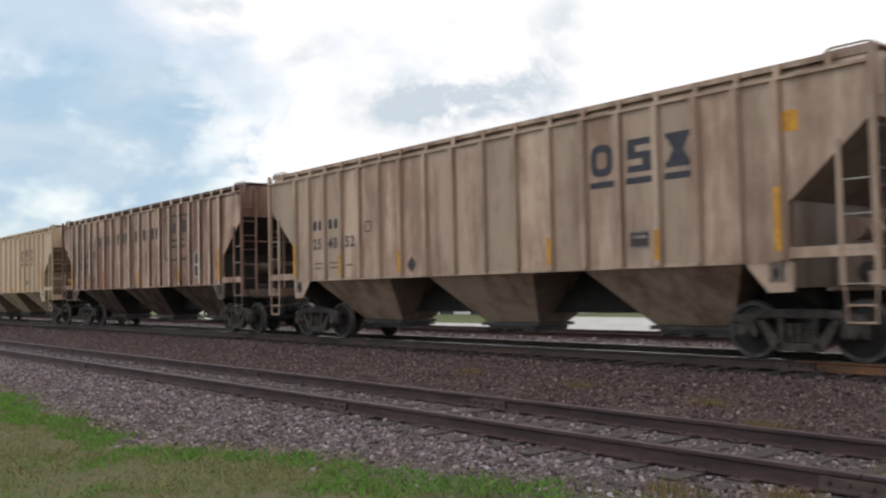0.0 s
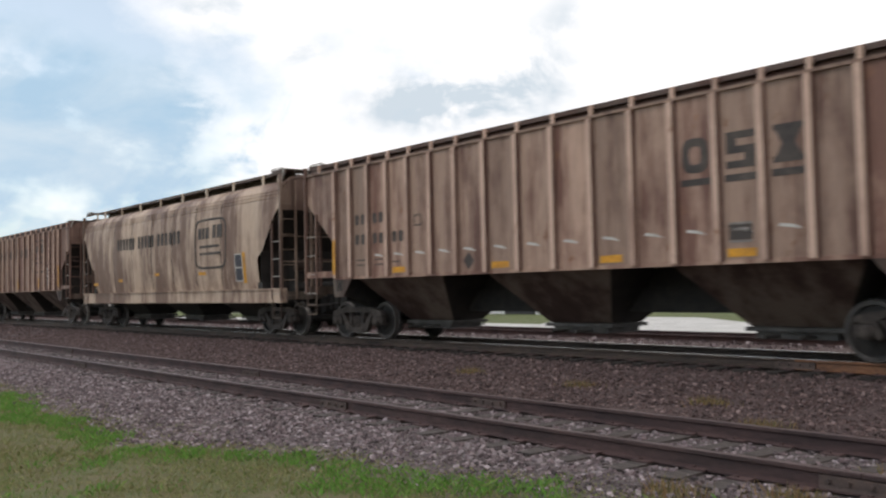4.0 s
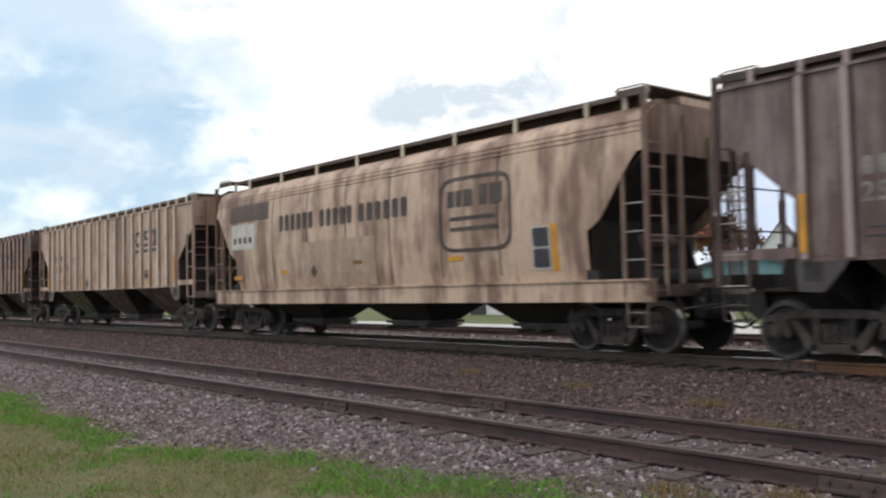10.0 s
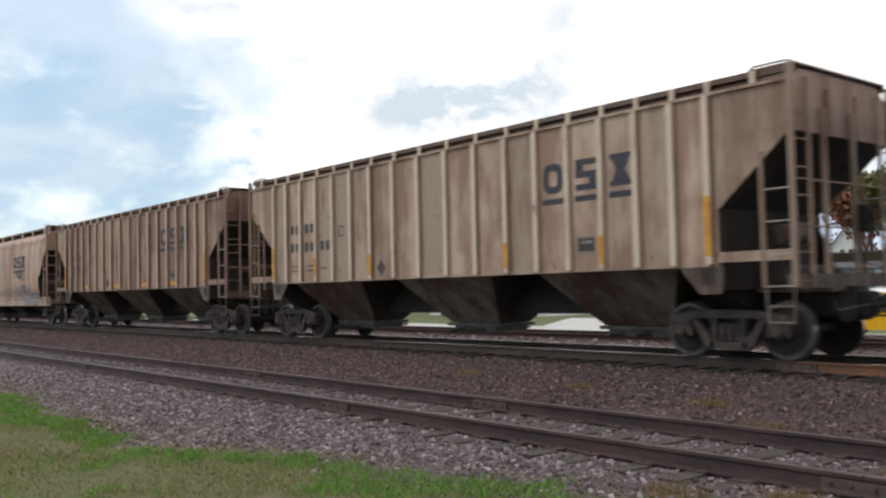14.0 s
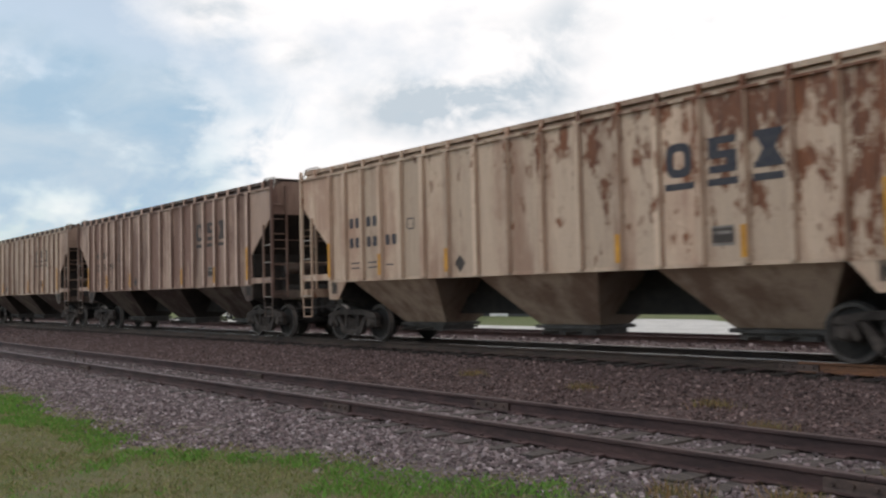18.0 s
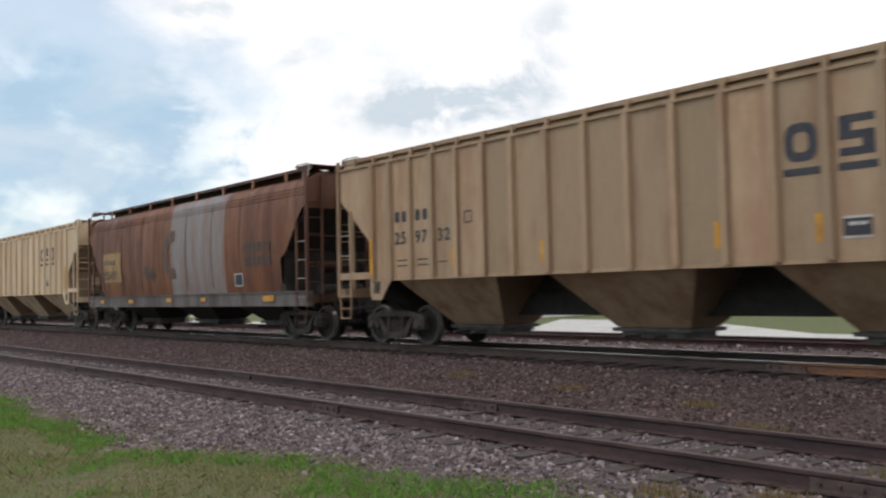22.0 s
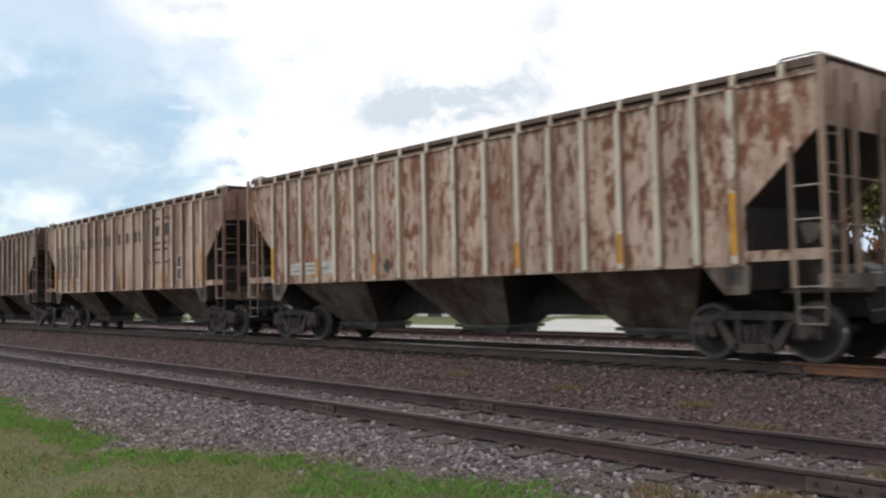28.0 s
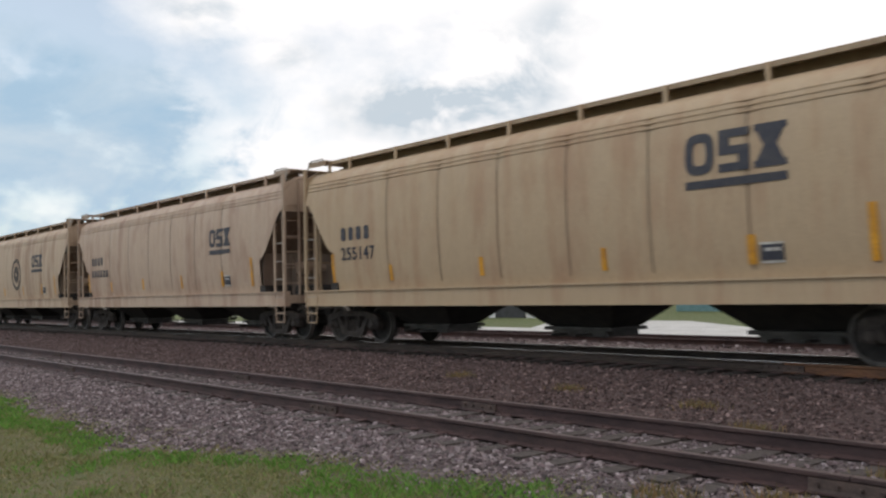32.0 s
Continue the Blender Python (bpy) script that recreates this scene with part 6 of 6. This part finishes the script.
house("white_house", "two-storey white house with dark windows", along(-43.2, 78), 30, 7.0, 8, 5.4, 2.2, WHITEWALL, [(-1.9, 1.1, 0.9, 1.4), (1.9, 1.1, 0.9, 1.4), (-1.9, 3.8, 0.9, 1.3), (1.9, 3.8, 0.9, 1.3)], False, [(0, 1.0, 2.1)])
house("store", "plain pale roadside building", along(-27.4, 74), 10, 7.5, 8, 2.6, 1.2, WHITEWALL, [(-2.2, 1.0, 1.2, 1.1), (1.8, 1.0, 1.4, 1.1)], False, [(0, 1.0, 2.1)])


def tree(at, height, spread, cols, leaves, seed, label):
    rnd = random.Random(seed)
    root = tagged(new("tree"), label, "tree", "trees behind the street")
    root.matrix_basis = pose(at[0], at[1], -0.5)
    b = Build()
    tips = []

    def limb(p, d, length, r, depth):
        q = p + d * length
        b.tube(p, q, r, 6, 0, r * 0.65)
        if depth == 0:
            tips.append(q)
            return
        for _ in range(3 if depth > 1 else 4):
            nd = (d + Vector((rnd.uniform(-1, 1), rnd.uniform(-1, 1), rnd.uniform(-0.15, 0.7))) * spread).normalized()
            limb(q, nd, length * rnd.uniform(0.55, 0.8), r * 0.55, depth - 1)
        tips.append(q)

    limb(Vector((0, 0, 0)), Vector((0.03, 0.02, 1)), height * 0.3, height * 0.022, 4)
    part("trunk", b, BARK, root)
    v, f = [], []
    for _ in range(int(leaves * 1.6)):
        c = rnd.choice(tips) + Vector((rnd.gauss(0, 0.5), rnd.gauss(0, 0.5), rnd.gauss(0, 0.4)))
        s = rnd.uniform(0.12, 0.3)
        e1 = Vector((rnd.gauss(0, 1), rnd.gauss(0, 1), rnd.gauss(0, 1))).normalized() * s
        e2 = e1.orthogonal().normalized() * s * 0.7
        k = len(v)
        v += [c - e1, c - e2, c + e1, c + e2]
        f.append((k, k + 1, k + 2, k + 3))
    me = bpy.data.meshes.new("crown")
    me.from_pydata([tuple(p) for p in v], [], f)
    me.materials.append(island("leaves", cols, 0.8))
    part("crown", me, None, root)
    return root


OLIVE = [(0.10, 0.10, 0.03), (0.16, 0.14, 0.04), (0.07, 0.085, 0.025), (0.2, 0.15, 0.05)]
RUSSET = [(0.2, 0.06, 0.035), (0.26, 0.1, 0.05), (0.13, 0.05, 0.03), (0.18, 0.12, 0.05)]
tree(along(-23.6, 72), 12.5, 0.75, OLIVE, 2600, 1, "sparse tree with yellow-green spring leaves")
tree(along(-21.2, 66), 11.0, 0.8, OLIVE, 2400, 2, "thin tree with olive leaves and bare twigs")
tree(along(-25.6, 96), 13.0, 0.7, RUSSET, 1500, 3, "mostly bare tree with russet buds")
tree(along(-22.4, 80), 7.0, 0.8, RUSSET, 2600, 4, "low tree with reddish leaves")
tree(along(-33.4, 98), 10.5, 0.8, RUSSET, 2600, 8, "tree with russet and brown spring foliage")
tree(along(-37.0, 92), 10.0, 0.8, OLIVE, 3000, 9, "tree with dark olive foliage")
tree(along(-40.2, 96), 9.5, 0.8, OLIVE, 3000, 10, "tree with dark olive foliage")
tree(along(-25.2, 84), 12.0, 0.8, RUSSET, 2800, 11, "tall tree with russet foliage")
tree(along(-32.0, 150), 11.0, 0.7, RUSSET, 900, 5, "bare brown tree behind the houses")
tree(along(-27.6, 150), 9.0, 0.8, OLIVE, 1400, 6, "distant tree with thin foliage")
tree(along(-35.5, 160), 12.0, 0.7, OLIVE, 1400, 7, "distant tree with thin foliage")


def far_woods():
    rnd = random.Random(9)
    v, f = [], []
    for _ in range(16000):
        a, d = radians(rnd.uniform(-85, -5)), rnd.uniform(260, 330)
        h = 5.0 + 3.0 * noise.noise(Vector((a * 18, 0, 0))) + 1.5 * noise.noise(Vector((a * 60, 4, 0)))
        c = Vector((math.sin(a) * d, math.cos(a) * d, -0.5 + max(1.0, h) * rnd.random() ** 0.7))
        s = rnd.uniform(0.4, 1.0)
        e1 = Vector((rnd.gauss(0, 1), rnd.gauss(0, 1), rnd.gauss(0, 1))).normalized() * s
        e2 = e1.orthogonal().normalized() * s
        k = len(v)
        v += [c - e1, c - e2, c + e1, c + e2]
        f.append((k, k + 1, k + 2, k + 3))
    me = bpy.data.meshes.new("far_woods")
    me.from_pydata([tuple(p) for p in v], [], f)
    me.materials.append(island("far_leaves", [(0.09, 0.09, 0.05), (0.13, 0.11, 0.07), (0.07, 0.08, 0.04)], 0.9))
    tagged(new("far_woods", me), "low distant belt of grey-green trees", "woods", kind="stuff")


far_woods()


# ---- vehicles on the street ----
CARYELLOW = plain("glossy_yellow_paint", (0.75, 0.42, 0.01), (0.7, 0.38, 0.01), 2.0, 0.25, 0.0, 0.0)
CARWHITE = plain("glossy_white_paint", (0.78, 0.78, 0.78), (0.72, 0.72, 0.72), 2.0, 0.25, 0.0, 0.0)
RUBBER = plain("black_rubber", (0.025, 0.025, 0.026), (0.018, 0.018, 0.018), 9.0, 0.85)
CHROME = plain("bright_alloy", (0.6, 0.6, 0.6), (0.5, 0.5, 0.5), 6.0, 0.25, 0.9, 0.0)
LAMPRED = plain("red_lamp_lens", (0.4, 0.02, 0.02), (0.35, 0.015, 0.015), 4.0, 0.2, 0.0, 0.0)


def vehicle(name, label, mat):
    """A small saloon, nose towards +x, wheels in cut-out arches."""
    root = tagged(new(name), label, "car")
    w, low, base, radius = 0.84, 0.24, 1.275, 0.31

    def arch(x):
        return [(x + 0.38 * math.cos(a), radius + 0.38 * math.sin(a)) for a in [radians(190 - 20 * k) for k in range(11)]]

    lower = [(-2.08, low)] + arch(-base) + [(-base + 0.44, low), (base - 0.44, low)] + arch(base) + [(2.02, low), (2.14, 0.34)]
    upper = [(2.15, 0.46), (2.05, 0.62), (1.2, 0.82), (0.95, 0.86), (-1.5, 0.9), (-2.08, 0.86), (-2.14, 0.5)]
    part("body", Build().prism_y(lower + upper, -w, w), mat, root)
    cab = Build()
    v = [(x, sy * (w - 0.05 - 0.14 * up), z) for sy in (-1, 1) for x, z, up in ((0.98, 0.855, 0), (0.3, 1.3, 1), (-0.85, 1.32, 1), (-1.62, 0.9, 0))]
    cab.add(v, [(0, 1, 2, 3), (7, 6, 5, 4), (0, 4, 5, 1), (1, 5, 6, 2), (2, 6, 7, 3), (3, 7, 4, 0)])
    c = part("cab", cab, mat, root)
    for s in (-1, 1):
        for xs in ((0.82, 0.26, -0.28, -0.28), (-0.36, -0.36, -0.82, -1.36)):
            b = Build()
            zs = (0.92, 1.24, 1.24, 0.92)
            ys = [s * (w - 0.045 - 0.14 * (z - 0.86) / 0.45) for z in zs]
            b.add([(x, y, z) for x, y, z in zip(xs, ys, zs)] + [(x, y + s * 0.008, z) for x, y, z in zip(xs, ys, zs)],
                  [(3, 2, 1, 0), (4, 5, 6, 7), (0, 1, 5, 4), (1, 2, 6, 5), (2, 3, 7, 6), (3, 0, 4, 7)])
            part("side_window", b, PANE, c)
        part("headlight", Build().box(2.0, 2.15, s * 0.6 - 0.14, s * 0.6 + 0.14, 0.5, 0.6), CHROME, root)
        part("tail_light", Build().box(-2.16, -2.08, s * 0.68 - 0.12, s * 0.68 + 0.12, 0.6, 0.76), LAMPRED, root)
        for x in (-base, base):
            b = Build()
            b.lathe_y([(0.17, s * 0.66), (0.28, s * 0.66), (radius, s * 0.69), (radius, s * 0.80), (0.28, s * 0.835), (0.18, s * 0.835)], 0, 0, 20)
            t = part("wheel", b, RUBBER, root)
            t.location = (x, 0, radius)
            b = Build()
            b.lathe_y([(0.0, s * 0.825), (0.05, s * 0.83), (0.16, s * 0.815), (0.185, s * 0.832), (0.185, s * 0.67), (0.0, s * 0.67)], 0, 0, 16)
            for k in range(5):
                a = k * math.tau / 5
                b.box(0.11 * math.cos(a) - 0.025, 0.11 * math.cos(a) + 0.025, min(s * 0.82, s * 0.838), max(s * 0.82, s * 0.838), 0.11 * math.sin(a) - 0.025, 0.11 * math.sin(a) + 0.025)
            part("rim", b, CHROME, t)
    for x0, x1 in ((2.14, 2.22), (-2.22, -2.13)):
        part("bumper", Build().box(x0, x1, -0.78, 0.78, 0.32, 0.46), RUBBER, root)
    return root


YELLOWCAR = vehicle("car", "bright yellow car driving on the street", CARYELLOW)
_car = vehicle("parked_car", "white car parked beside the street", CARWHITE)
_car.matrix_basis = pose(-62.0, 30.2, -0.49, 0, 0, 8)
_car = copy_thing(_car, pose(-21.0, 46.0, -0.49, 0, 0, 95))
tagged(_car, "white car parked on the concrete yard")


def roll(objects, radius, speed):
    """Turn wheels with the way they go; wheels at one place on their parent share one set of keys."""
    step = math.degrees(speed / radius)
    shared = {}
    for o in objects:
        place = tuple(round(c, 3) for c in o.location)
        if place not in shared:
            walk(o, [(k / 30, pose(*place, 0, step * k / 30, 0)) for k in range(961)])
            shared[place] = o.animation_data
        else:
            o.rotation_mode = "QUATERNION"
            keys = o.animation_data_create()
            keys.action = shared[place].action
            keys.action_slot = shared[place].action_slot


def motions():
    """The train rolls by at an even speed and a car drives along the street; wheels turn with them."""
    for car, x0, *_ in TRAIN:
        walk(car, [(t, pose(x0 + SPEED * t, RAIL_Y, 0)) for t in (0, 8, 16, 24, 32)])
    walk(YELLOWCAR, [(t, pose(-21.9 + 8.0 * (t - 12.8), 27.2, -0.455)) for t in (0, 8, 16, 24, 32)])
    roll([o for car, *_ in TRAIN for o in car.children_recursive if o.name.startswith("wheelset")], 0.457, SPEED)
    roll([o for o in YELLOWCAR.children if o.name.startswith("wheel")], 0.31, 8.0)


motions()
